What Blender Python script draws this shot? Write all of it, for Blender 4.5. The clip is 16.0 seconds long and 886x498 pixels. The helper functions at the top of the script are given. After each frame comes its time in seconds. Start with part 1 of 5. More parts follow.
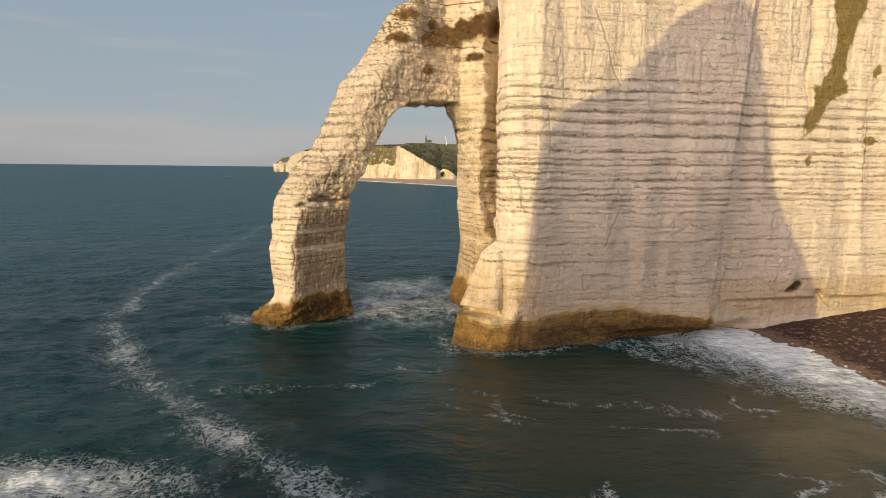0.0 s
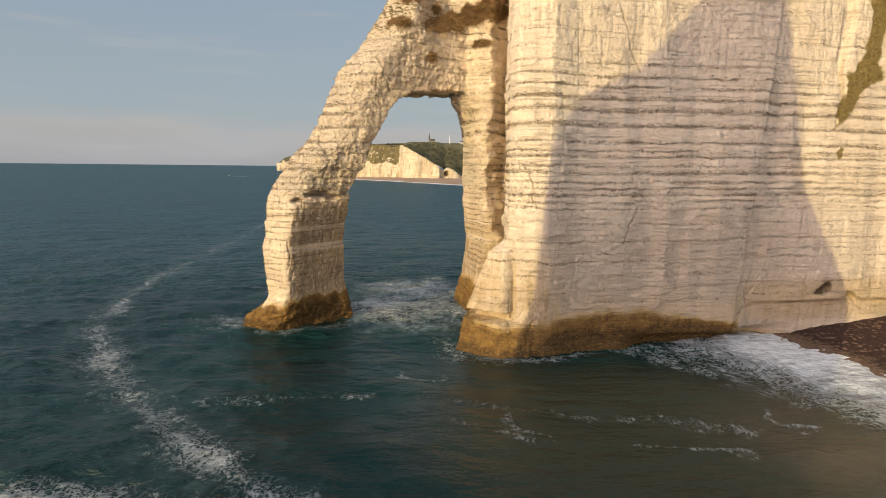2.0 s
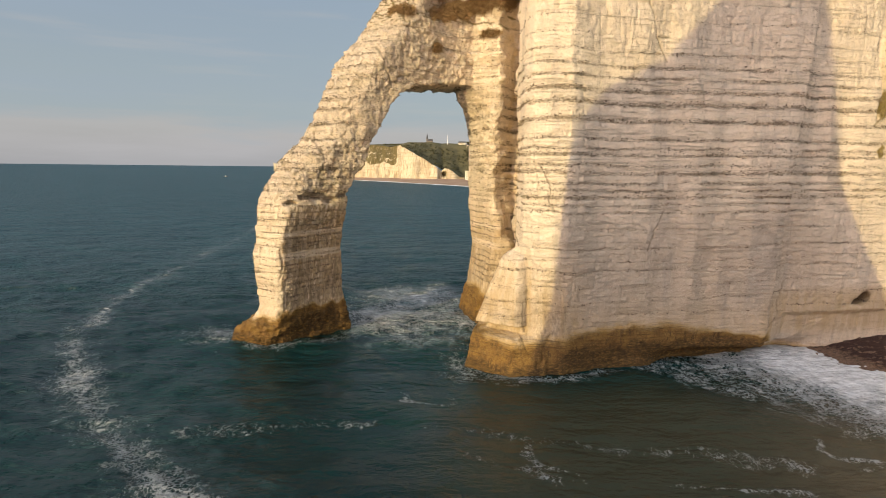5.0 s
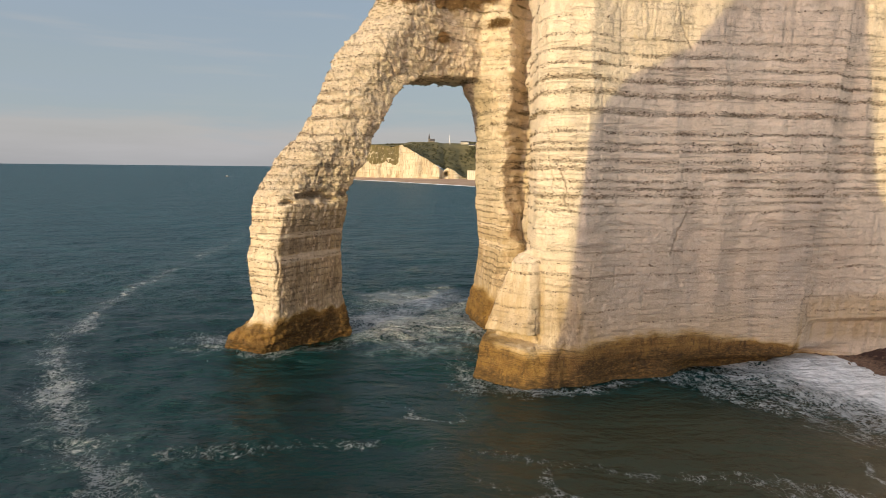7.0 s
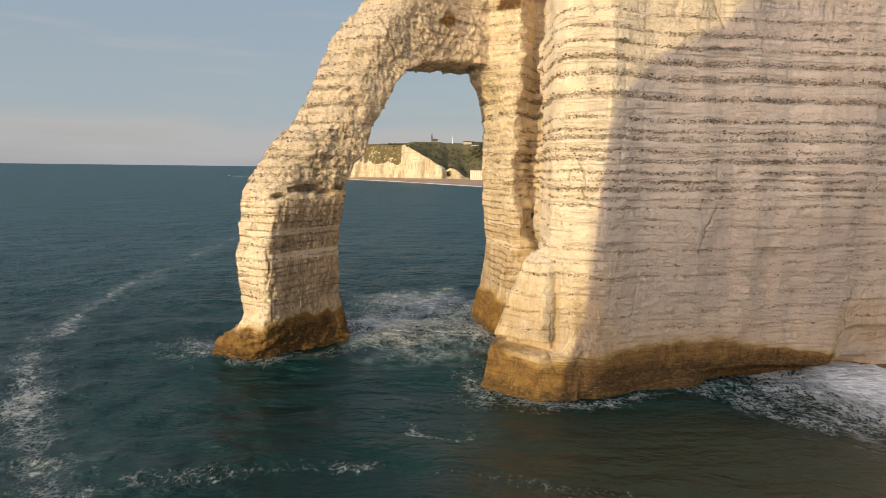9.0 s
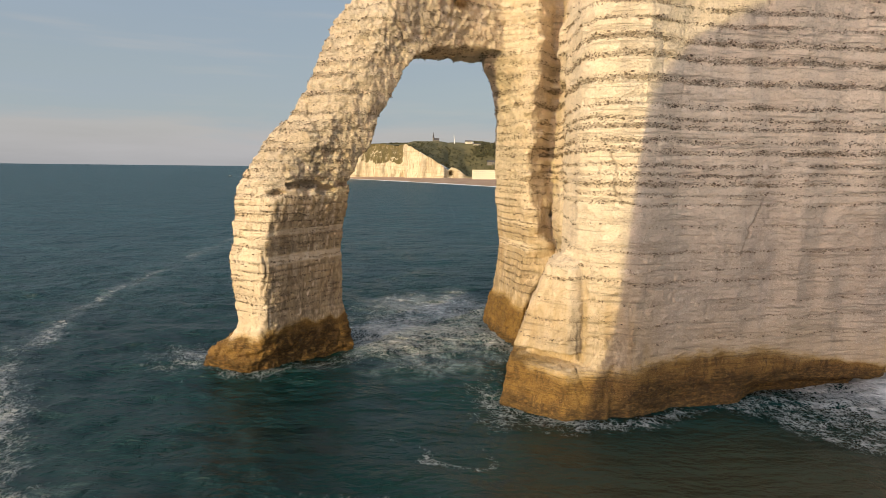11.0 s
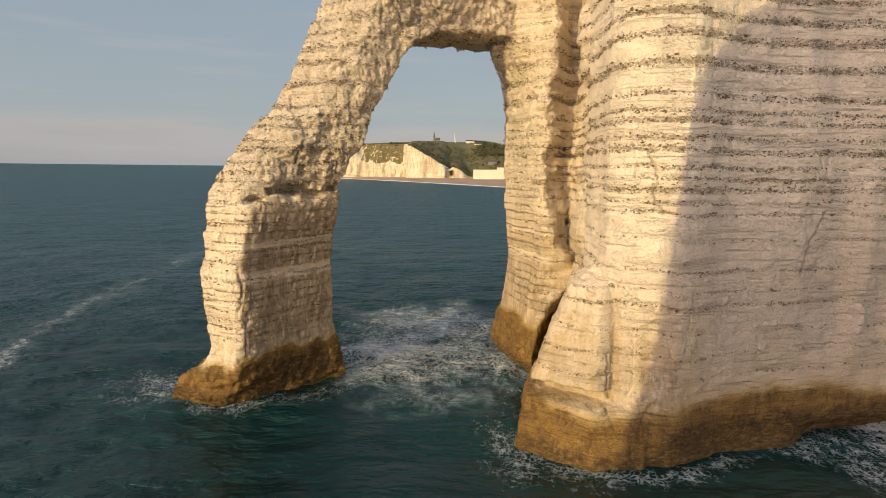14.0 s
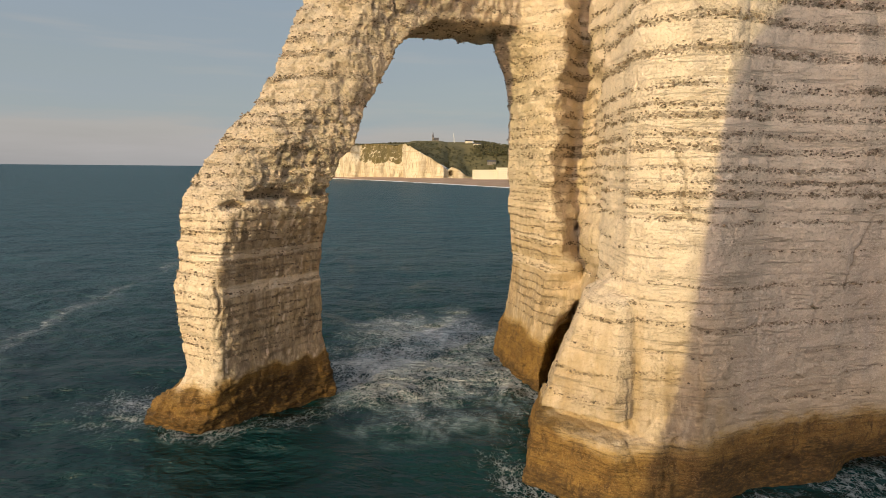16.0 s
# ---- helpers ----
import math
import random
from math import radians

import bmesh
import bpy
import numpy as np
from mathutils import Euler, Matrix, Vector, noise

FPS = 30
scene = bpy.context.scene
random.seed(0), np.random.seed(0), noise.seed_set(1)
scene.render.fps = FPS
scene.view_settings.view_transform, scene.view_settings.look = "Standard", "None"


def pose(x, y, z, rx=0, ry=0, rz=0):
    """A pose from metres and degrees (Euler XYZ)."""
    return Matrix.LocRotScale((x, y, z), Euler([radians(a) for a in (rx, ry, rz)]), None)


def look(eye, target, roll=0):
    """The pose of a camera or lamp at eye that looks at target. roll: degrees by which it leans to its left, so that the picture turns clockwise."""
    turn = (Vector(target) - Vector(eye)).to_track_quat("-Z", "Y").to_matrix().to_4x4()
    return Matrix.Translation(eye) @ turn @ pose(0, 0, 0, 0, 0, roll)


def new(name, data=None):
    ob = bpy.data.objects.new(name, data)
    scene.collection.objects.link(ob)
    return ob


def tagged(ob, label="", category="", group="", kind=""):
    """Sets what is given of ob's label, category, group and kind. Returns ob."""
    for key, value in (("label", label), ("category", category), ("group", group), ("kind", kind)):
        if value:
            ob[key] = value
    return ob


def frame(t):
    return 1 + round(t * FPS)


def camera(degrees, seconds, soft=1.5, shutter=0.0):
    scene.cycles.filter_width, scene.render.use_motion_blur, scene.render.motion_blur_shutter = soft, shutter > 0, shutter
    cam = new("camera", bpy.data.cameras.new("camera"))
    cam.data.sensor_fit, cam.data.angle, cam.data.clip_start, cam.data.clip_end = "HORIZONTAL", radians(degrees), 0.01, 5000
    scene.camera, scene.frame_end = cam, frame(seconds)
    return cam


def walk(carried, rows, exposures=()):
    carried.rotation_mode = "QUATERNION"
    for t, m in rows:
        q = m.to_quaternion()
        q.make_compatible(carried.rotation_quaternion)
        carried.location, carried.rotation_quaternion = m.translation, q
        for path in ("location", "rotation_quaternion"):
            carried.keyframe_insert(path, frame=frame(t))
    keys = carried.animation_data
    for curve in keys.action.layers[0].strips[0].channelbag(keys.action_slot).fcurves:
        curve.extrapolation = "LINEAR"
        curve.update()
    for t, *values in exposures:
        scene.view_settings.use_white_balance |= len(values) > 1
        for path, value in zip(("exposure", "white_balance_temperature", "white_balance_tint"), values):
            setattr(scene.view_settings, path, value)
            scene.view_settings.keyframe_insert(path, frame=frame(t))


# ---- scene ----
cam = camera(74.0, 16.0, soft=0.6)
PATH = [
    (0, (0.535, -5.763, 27.707), (0.554, -3.782, 27.43), 0.6),
    (0.5, (0.52, -4.337, 27.469), (0.533, -2.357, 27.192), 0.6),
    (1, (0.494, -2.692, 27.179), (0.502, -0.712, 26.901), 0.6),
    (1.5, (0.412, -1.133, 26.9), (0.42, 0.848, 26.622), 0.6),
    (2, (0.331, 0.473, 26.714), (0.339, 2.454, 26.435), 0.6),
    (2.5, (0.3, 1.962, 26.607), (0.308, 3.943, 26.329), 0.6),
    (3, (0.299, 3.535, 26.589), (0.307, 5.516, 26.312), 0.6),
    (5.5, (-1.238, 9.122, 26.559), (-1.22, 11.103, 26.282), 0.6),
    (6, (-1.391, 10.417, 26.507), (-1.375, 12.397, 26.231), 0.6),
    (6.5, (-1.569, 11.773, 26.402), (-1.553, 13.754, 26.125), 0.6),
    (7, (-1.586, 13.301, 26.148), (-1.575, 15.282, 25.871), 0.6),
    (7.5, (-1.583, 14.813, 25.852), (-1.572, 16.794, 25.576), 0.6),
    (8, (-1.6, 16.452, 25.569), (-1.589, 18.433, 25.293), 0.6),
    (8.5, (-1.648, 18.084, 25.345), (-1.642, 20.065, 25.069), 0.6),
    (9, (-1.911, 19.533, 24.981), (-1.908, 21.513, 24.706), 0.7),
    (11.5, (-3.585, 27.727, 24.292), (-3.587, 29.707, 24.016), 0.6),
    (12, (-3.823, 29.548, 24.406), (-3.826, 31.529, 24.13), 0.6),
    (12.5, (-3.87, 31.117, 24.423), (-3.876, 33.098, 24.147), 0.7),
    (13, (-3.737, 32.697, 24.448), (-3.745, 34.677, 24.17), 0.5),
    (13.5, (-3.598, 33.963, 24.511), (-3.605, 35.943, 24.233), 0.6),
    (14, (-3.644, 35.13, 24.533), (-3.647, 37.11, 24.256), 0.6),
    (14.5, (-3.62, 36.462, 24.54), (-3.62, 38.443, 24.263), 0.6),
    (15, (-3.627, 38.065, 24.669), (-3.627, 40.045, 24.393), 0.6),
    (15.5, (-3.669, 39.557, 24.733), (-3.669, 41.538, 24.458), 0.6),
    (16, (-3.698, 40.782, 24.68), (-3.698, 42.763, 24.403), 0.5),
]
walk(cam, [(t, look(eye, target, roll)) for t, eye, target, roll in PATH],
     [(0, -0.07, 6500, 10), (5, -0.03, 6500, 10), (9, 0.0, 6500, 10), (13, -0.02, 6620, 10), (16, -0.15, 6750, 10)])

# ---- world, sun, exposure ----
SUN_AZ = (-0.61, -0.792)          # towards the sun, on the plan
SUN_EL = 11.5
world = bpy.data.worlds.new("evening_sky")
scene.world = world
world.use_nodes = True
wn, wl = world.node_tree.nodes, world.node_tree.links
wn.clear()
sky = wn.new("ShaderNodeTexSky")
sky.sky_type, sky.sun_disc = "NISHITA", False
sky.sun_elevation = radians(SUN_EL)
sky.sun_rotation = math.atan2(SUN_AZ[0], SUN_AZ[1]) % (2 * math.pi)
sky.air_density, sky.dust_density, sky.ozone_density = 1.0, 1.6, 1.0
w_co = wn.new("ShaderNodeTexCoord")
w_map = wn.new("ShaderNodeMapping")
w_map.inputs["Scale"].default_value = (1.6, 1.6, 13.0)
w_noise = wn.new("ShaderNodeTexNoise")
w_noise.inputs["Scale"].default_value, w_noise.inputs["Detail"].default_value = 1.7, 7.0
w_noise.inputs["Roughness"].default_value = 0.55
w_ramp = wn.new("ShaderNodeValToRGB")
w_ramp.color_ramp.elements[0].position, w_ramp.color_ramp.elements[1].position = 0.36, 0.74
w_ramp.color_ramp.elements[0].color = (0.84, 0.84, 0.84, 1)
w_ramp.color_ramp.elements[1].color = (0.97, 0.97, 0.97, 1)
w_sep = wn.new("ShaderNodeSeparateXYZ")
w_low = wn.new("ShaderNodeMapRange")
w_low.inputs["From Min"].default_value, w_low.inputs["From Max"].default_value = 0.060, 0.360
w_veil = wn.new("ShaderNodeValToRGB")
w_veil.color_ramp.elements[0].color = (3.62, 3.62, 3.78, 1)
w_veil.color_ramp.elements[1].color = (2.70, 3.40, 4.25, 1)
for at_, col in ((0.17, (4.0, 3.94, 4.04, 1)), (0.27, (3.20, 3.72, 4.08, 1)), (0.62, (2.92, 3.53, 4.14, 1))):
    w_veil.color_ramp.elements.new(at_).color = col
# uneven upper edge of the low cloud bank
w_wob = wn.new("ShaderNodeMath")
w_wob.operation = "MULTIPLY_ADD"
w_wob.inputs[1].default_value = 0.12
w_mix = wn.new("ShaderNodeMix")
w_mix.data_type = "RGBA"
# haze brightens the whole sunward half of the sky
w_dot = wn.new("ShaderNodeVectorMath")
w_dot.operation = "DOT_PRODUCT"
w_dot.inputs[1].default_value = (SUN_AZ[0] * 0.97, SUN_AZ[1] * 0.97, 0.24)
w_glow = wn.new("ShaderNodeMapRange")
w_glow.interpolation_type = "SMOOTHSTEP"
w_glow.inputs["From Min"].default_value, w_glow.inputs["From Max"].default_value = 0.22, 1.0
w_glow.inputs["To Min"].default_value, w_glow.inputs["To Max"].default_value = 0.0, 1.0
w_warm = wn.new("ShaderNodeMix")
w_warm.data_type, w_warm.blend_type = "RGBA", "MULTIPLY"
w_warm.inputs["B"].default_value = (6.8, 5.15, 4.45, 1)
w_bg = wn.new("ShaderNodeBackground")
w_bg.inputs["Strength"].default_value = 0.120
w_out = wn.new("ShaderNodeOutputWorld")
wl.new(w_co.outputs["Generated"], w_map.inputs["Vector"])
wl.new(w_map.outputs["Vector"], w_noise.inputs["Vector"])
wl.new(w_noise.outputs["Fac"], w_ramp.inputs["Fac"])
wl.new(w_co.outputs["Generated"], w_sep.inputs["Vector"])
wl.new(w_noise.outputs["Fac"], w_wob.inputs[0])
wl.new(w_sep.outputs["Z"], w_wob.inputs[2])
wl.new(w_wob.outputs["Value"], w_low.inputs["Value"])
wl.new(w_low.outputs["Result"], w_veil.inputs["Fac"])
wl.new(w_ramp.outputs["Color"], w_mix.inputs["Factor"])
wl.new(sky.outputs["Color"], w_mix.inputs["A"])
# thin streaks of cloud
w_map2 = wn.new("ShaderNodeMapping")
w_map2.inputs["Scale"].default_value = (2.2, 2.2, 26.0)
w_fine = wn.new("ShaderNodeTexNoise")
w_fine.inputs["Scale"].default_value, w_fine.inputs["Detail"].default_value = 1.9, 6.0
w_band = wn.new("ShaderNodeMapRange")
w_band.interpolation_type = "SMOOTHSTEP"
w_band.inputs["From Min"].default_value, w_band.inputs["From Max"].default_value = 0.50, 0.78
w_band.inputs["To Max"].default_value = 0.42
w_streak = wn.new("ShaderNodeMix")
w_streak.data_type = "RGBA"
w_streak.inputs["B"].default_value = (4.0, 4.05, 4.15, 1)
wl.new(w_co.outputs["Generated"], w_map2.inputs["Vector"])
wl.new(w_map2.outputs["Vector"], w_fine.inputs["Vector"])
wl.new(w_fine.outputs["Fac"], w_band.inputs["Value"])
wl.new(w_band.outputs["Result"], w_streak.inputs["Factor"])
wl.new(w_veil.outputs["Color"], w_streak.inputs["A"])
wl.new(w_streak.outputs["Result"], w_mix.inputs["B"])
wl.new(w_co.outputs["Generated"], w_dot.inputs[0])
wl.new(w_dot.outputs["Value"], w_glow.inputs["Value"])
wl.new(w_glow.outputs["Result"], w_warm.inputs["Factor"])
wl.new(w_mix.outputs["Result"], w_warm.inputs["A"])
wl.new(w_warm.outputs["Result"], w_bg.inputs["Color"])
wl.new(w_bg.outputs["Background"], w_out.inputs["Surface"])

sun_data = bpy.data.lights.new("sun", "SUN")
sun_data.energy, sun_data.angle, sun_data.color = 3.4, radians(0.3), (1.0, 0.80, 0.375)
sun = new("sun", sun_data)
ce = math.cos(radians(SUN_EL))
sun.matrix_world = look((0, 0, 0), (-SUN_AZ[0] * ce, -SUN_AZ[1] * ce, -math.sin(radians(SUN_EL))))
scene.view_settings.exposure = 0.0


# ---- materials ----
class Nodes:
    """A principled material and short ways to add nodes to it."""

    def __init__(self, name, rough=0.9, spec=0.3):
        self.mat = bpy.data.materials.new(name)
        self.mat.use_nodes = True
        self.n, self.l = self.mat.node_tree.nodes, self.mat.node_tree.links
        self.b = self.n["Principled BSDF"]
        self.b.inputs["Roughness"].default_value = rough
        self.b.inputs["Specular IOR Level"].default_value = spec
        self.pos = self.n.new("ShaderNodeTexCoord").outputs["Object"]

    def scaled(self, s):
        m = self.n.new("ShaderNodeMapping")
        m.inputs["Scale"].default_value = s if isinstance(s, tuple) else (s, s, s)
        self.l.new(self.pos, m.inputs["Vector"])
        return m.outputs["Vector"]

    def noise(self, s, detail=4.0, rough=0.6, distort=0.0):
        t = self.n.new("ShaderNodeTexNoise")
        t.inputs["Scale"].default_value = 1.0
        t.inputs["Detail"].default_value, t.inputs["Roughness"].default_value = detail, rough
        t.inputs["Distortion"].default_value = distort
        self.l.new(self.scaled(s), t.inputs["Vector"])
        return t.outputs["Fac"]

    def voronoi(self, s, feature="F1"):
        t = self.n.new("ShaderNodeTexVoronoi")
        t.feature = feature
        t.inputs["Scale"].default_value = 1.0
        self.l.new(self.scaled(s), t.inputs["Vector"])
        return t.outputs["Distance"]

    def lace(self, s, warp):
        """Distance to the edges of bent cells, for the net that froth draws."""
        bend = self.n.new("ShaderNodeTexNoise")
        bend.inputs["Scale"].default_value, bend.inputs["Detail"].default_value = 0.9, 4.0
        self.l.new(self.scaled(s), bend.inputs["Vector"])
        off = self.n.new("ShaderNodeVectorMath")
        off.operation = "MULTIPLY_ADD"
        off.inputs[1].default_value = (warp, warp, 0.0)
        self.l.new(bend.outputs["Color"], off.inputs[0])
        self.l.new(self.scaled(s), off.inputs[2])
        cell = self.n.new("ShaderNodeTexVoronoi")
        cell.feature = "DISTANCE_TO_EDGE"
        cell.inputs["Scale"].default_value = 1.0
        self.l.new(off.outputs["Vector"], cell.inputs["Vector"])
        return cell.outputs["Distance"]

    def attr(self, name):
        a = self.n.new("ShaderNodeAttribute")
        a.attribute_name = name
        return a.outputs["Fac"]

    def z(self):
        s = self.n.new("ShaderNodeSeparateXYZ")
        self.l.new(self.pos, s.inputs[0])
        return s.outputs["Z"]

    def put(self, v, socket):
        if isinstance(v, (int, float)):
            socket.default_value = v
        elif isinstance(v, tuple):
            socket.default_value = (*v, 1.0)
        else:
            self.l.new(v, socket)

    def math(self, op, a, b=0.0, clamp=False):
        m = self.n.new("ShaderNodeMath")
        m.operation, m.use_clamp = op, clamp
        self.put(a, m.inputs[0]), self.put(b, m.inputs[1])
        return m.outputs[0]

    def ramp(self, v, lo, hi, smooth=True):
        m = self.n.new("ShaderNodeMapRange")
        m.interpolation_type = "SMOOTHSTEP" if smooth else "LINEAR"
        m.inputs["From Min"].default_value, m.inputs["From Max"].default_value = lo, hi
        self.put(v, m.inputs["Value"])
        return m.outputs["Result"]

    def mix(self, f, a, b):
        m = self.n.new("ShaderNodeMix")
        m.data_type = "RGBA"
        self.put(f, m.inputs["Factor"]), self.put(a, m.inputs["A"]), self.put(b, m.inputs["B"])
        return m.outputs["Result"]

    def bump(self, h, strength, distance):
        m = self.n.new("ShaderNodeBump")
        m.inputs["Strength"].default_value, m.inputs["Distance"].default_value = strength, distance
        self.put(h, m.inputs["Height"])
        self.l.new(m.outputs["Normal"], self.b.inputs["Normal"])

    def color(self, c):
        self.put(c, self.b.inputs["Base Color"])


def chalk_material():
    m = Nodes("chalk", 0.95, 0.15)
    big, mid_, fine = m.noise(0.09, 3), m.noise(0.7, 5), m.noise(5.0, 5, 0.7)
    streak = m.noise((0.9, 0.9, 0.06), 5, 0.6, 0.4)
    wall_grey = m.attr("wall_grey")
    c = m.mix(m.ramp(big, 0.35, 0.65), (0.83, 0.69, 0.51), (0.78, 0.66, 0.50))
    c = m.mix(m.ramp(mid_, 0.35, 0.75), c, (0.855, 0.72, 0.55))
    # greyer tone, strongest on the lower wall, and run-off streaks
    c = m.mix(m.math("MULTIPLY", wall_grey, 0.88), c, (0.54, 0.44, 0.33))
    c = m.mix(m.math("MULTIPLY", m.ramp(streak, 0.48, 0.70), m.math("ADD", 0.20, m.math("MULTIPLY", wall_grey, 0.30))), c, (0.45, 0.385, 0.30))
    c = m.mix(m.math("MULTIPLY", m.ramp(m.noise((0.28, 0.28, 0.03), 4, 0.6, 0.6), 0.47, 0.64), m.math("ADD", 0.22, m.math("MULTIPLY", wall_grey, 0.40))), c, (0.41, 0.35, 0.285))
    c = m.mix(m.math("MULTIPLY", m.ramp(fine, 0.52, 0.74), 0.40), c, (0.40, 0.325, 0.235))
    speck = m.noise((6.5, 6.5, 9.0), 3, 0.8)
    c = m.mix(m.math("MULTIPLY", m.ramp(speck, 0.60, 0.65), 0.45), c, (0.29, 0.225, 0.15))
    c = m.mix(m.math("MULTIPLY", m.ramp(speck, 0.46, 0.36), 0.40), c, (0.88, 0.775, 0.61))
    # rusty weathering, with shade of the arch's right-hand faces put into the colour
    c = m.mix(m.math("MULTIPLY", m.math("MINIMUM", m.attr("rust_shade"), 1.0), m.math("ADD", 0.45, m.math("MULTIPLY", m.ramp(streak, 0.3, 0.7), 0.45))), c, (0.50, 0.365, 0.20))
    dark = m.math("MULTIPLY", m.ramp(m.attr("rust_shade"), 0.8, 1.6), m.ramp(m.noise((1.3, 1.3, 0.5), 6, 0.7, 0.5), 0.36, 0.62))
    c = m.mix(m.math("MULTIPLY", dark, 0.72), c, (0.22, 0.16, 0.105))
    pits = m.noise((3.2, 3.2, 10.0), 5, 0.75)
    patches = m.ramp(m.noise((0.5, 0.5, 1.6), 3), 0.42, 0.62)
    c = m.mix(m.math("MULTIPLY", m.math("MULTIPLY", m.ramp(pits, 0.585, 0.625), patches), 0.45), c, (0.33, 0.25, 0.16))
    # thin marly seams within the beds
    seam = m.noise((0.12, 0.12, 3.2), 4, 0.65, 0.5)
    c = m.mix(m.math("MULTIPLY", m.math("MULTIPLY", m.ramp(seam, 0.600, 0.615), m.ramp(pits, 0.40, 0.52)), 0.32), c, (0.36, 0.29, 0.20))
    thin = m.noise((0.3, 0.3, 7.5), 4, 0.7, 0.3)
    c = m.mix(m.math("MULTIPLY", m.math("MULTIPLY", m.ramp(thin, 0.60, 0.615), m.ramp(speck, 0.42, 0.52)), 0.30), c, (0.28, 0.22, 0.15))
    # flint: rows of separate dark lumps
    rag = m.math("MULTIPLY", m.math("SUBTRACT", m.noise((9.0, 9.0, 13.0), 3, 0.7), 0.5), 0.8)
    lump = m.math("ADD", m.voronoi((4.2, 4.2, 6.8)), rag)
    lump2 = m.math("ADD", m.math("ADD", m.voronoi((2.3, 2.3, 4.0)), 0.06), rag)
    fl = m.ramp(m.math("SUBTRACT", m.math("MULTIPLY", m.attr("flint"), 0.66), m.math("MINIMUM", lump, lump2)), -0.04, 0.10)
    c = m.mix(m.math("MULTIPLY", fl, 0.53), c, m.mix(m.ramp(mid_, 0.4, 0.6), (0.20, 0.145, 0.09), (0.29, 0.215, 0.135)))
    # dark specks on the craggy bow: shade of small pits put into the colour
    pit_shade = m.math("MULTIPLY", m.attr("craggy"), m.ramp(m.noise((3.4, 3.4, 4.6), 4, 0.72, 0.4), 0.555, 0.63))
    c = m.mix(m.math("MULTIPLY", pit_shade, 0.38), c, (0.26, 0.195, 0.125))
    # cracks
    c = m.mix(m.math("MULTIPLY", m.attr("crack"), 0.5), c, (0.16, 0.115, 0.07))
    # tidal weed and stain, with shade of the foot put into the colour
    tide_shade = m.attr("tide_shade")
    tone = m.mix(m.ramp(mid_, 0.3, 0.7), (0.27, 0.157, 0.046), (0.165, 0.092, 0.031))
    tone = m.mix(m.ramp(m.noise((1.5, 1.5, 0.5), 5), 0.52, 0.72), tone, (0.10, 0.056, 0.024))
    wet = m.ramp(m.math("ADD", tide_shade, m.math("MULTIPLY", m.math("SUBTRACT", m.noise((1.2, 1.2, 3.0), 5, 0.7), 0.5), 0.9)), 0.15, 0.95)
    tone = m.mix(m.ramp(tide_shade, 0.5, 1.05), (0.47, 0.31, 0.115), tone)
    tone = m.mix(m.math("MULTIPLY", m.ramp(thin, 0.53, 0.60), 0.55), tone, (0.085, 0.052, 0.022))
    tone = m.mix(m.math("MULTIPLY", m.ramp(speck, 0.55, 0.62), 0.50), tone, (0.07, 0.045, 0.02))
    tone = m.mix(m.math("MULTIPLY", m.ramp(speck, 0.45, 0.36), 0.45), tone, (0.40, 0.27, 0.10))
    c = m.mix(wet, c, tone)
    c = m.mix(m.math("MULTIPLY", m.math("MULTIPLY", m.ramp(tide_shade, 1.25, 2.0), m.ramp(m.noise((1.6, 1.6, 4.5), 6, 0.72), 0.34, 0.60)), 0.88), c, (0.062, 0.040, 0.020))
    # soil, moss
    c = m.mix(m.attr("grass"), c, m.mix(m.ramp(fine, 0.4, 0.6), (0.20, 0.155, 0.055), (0.28, 0.205, 0.085)))
    m.color(c)
    h = m.math("ADD", m.math("MULTIPLY", fine, 0.55), m.math("MULTIPLY", mid_, 0.8))
    h = m.math("ADD", h, m.math("MULTIPLY", m.noise(14.0, 4, 0.7), 0.22))
    h = m.math("SUBTRACT", h, m.math("MULTIPLY", m.ramp(seam, 0.56, 0.66), 0.25))
    h = m.math("SUBTRACT", h, m.math("MULTIPLY", m.math("MULTIPLY", m.ramp(pits, 0.54, 0.68), patches), 0.35))
    h = m.math("SUBTRACT", h, m.math("MULTIPLY", fl, 0.4))
    h = m.math("ADD", h, m.math("MULTIPLY", m.math("MULTIPLY", m.attr("craggy"), m.noise((2.6, 2.6, 3.2), 5, 0.72)), 1.5))
    m.bump(h, 1.0, 0.34)
    return m.mat


def flint_material():
    m = Nodes("flint", 0.6, 0.4)
    m.color(m.mix(m.ramp(m.noise(2.5, 4), 0.35, 0.65), (0.13, 0.095, 0.058), (0.29, 0.215, 0.135)))
    m.bump(m.noise(9.0, 4), 0.6, 0.05)
    return m.mat


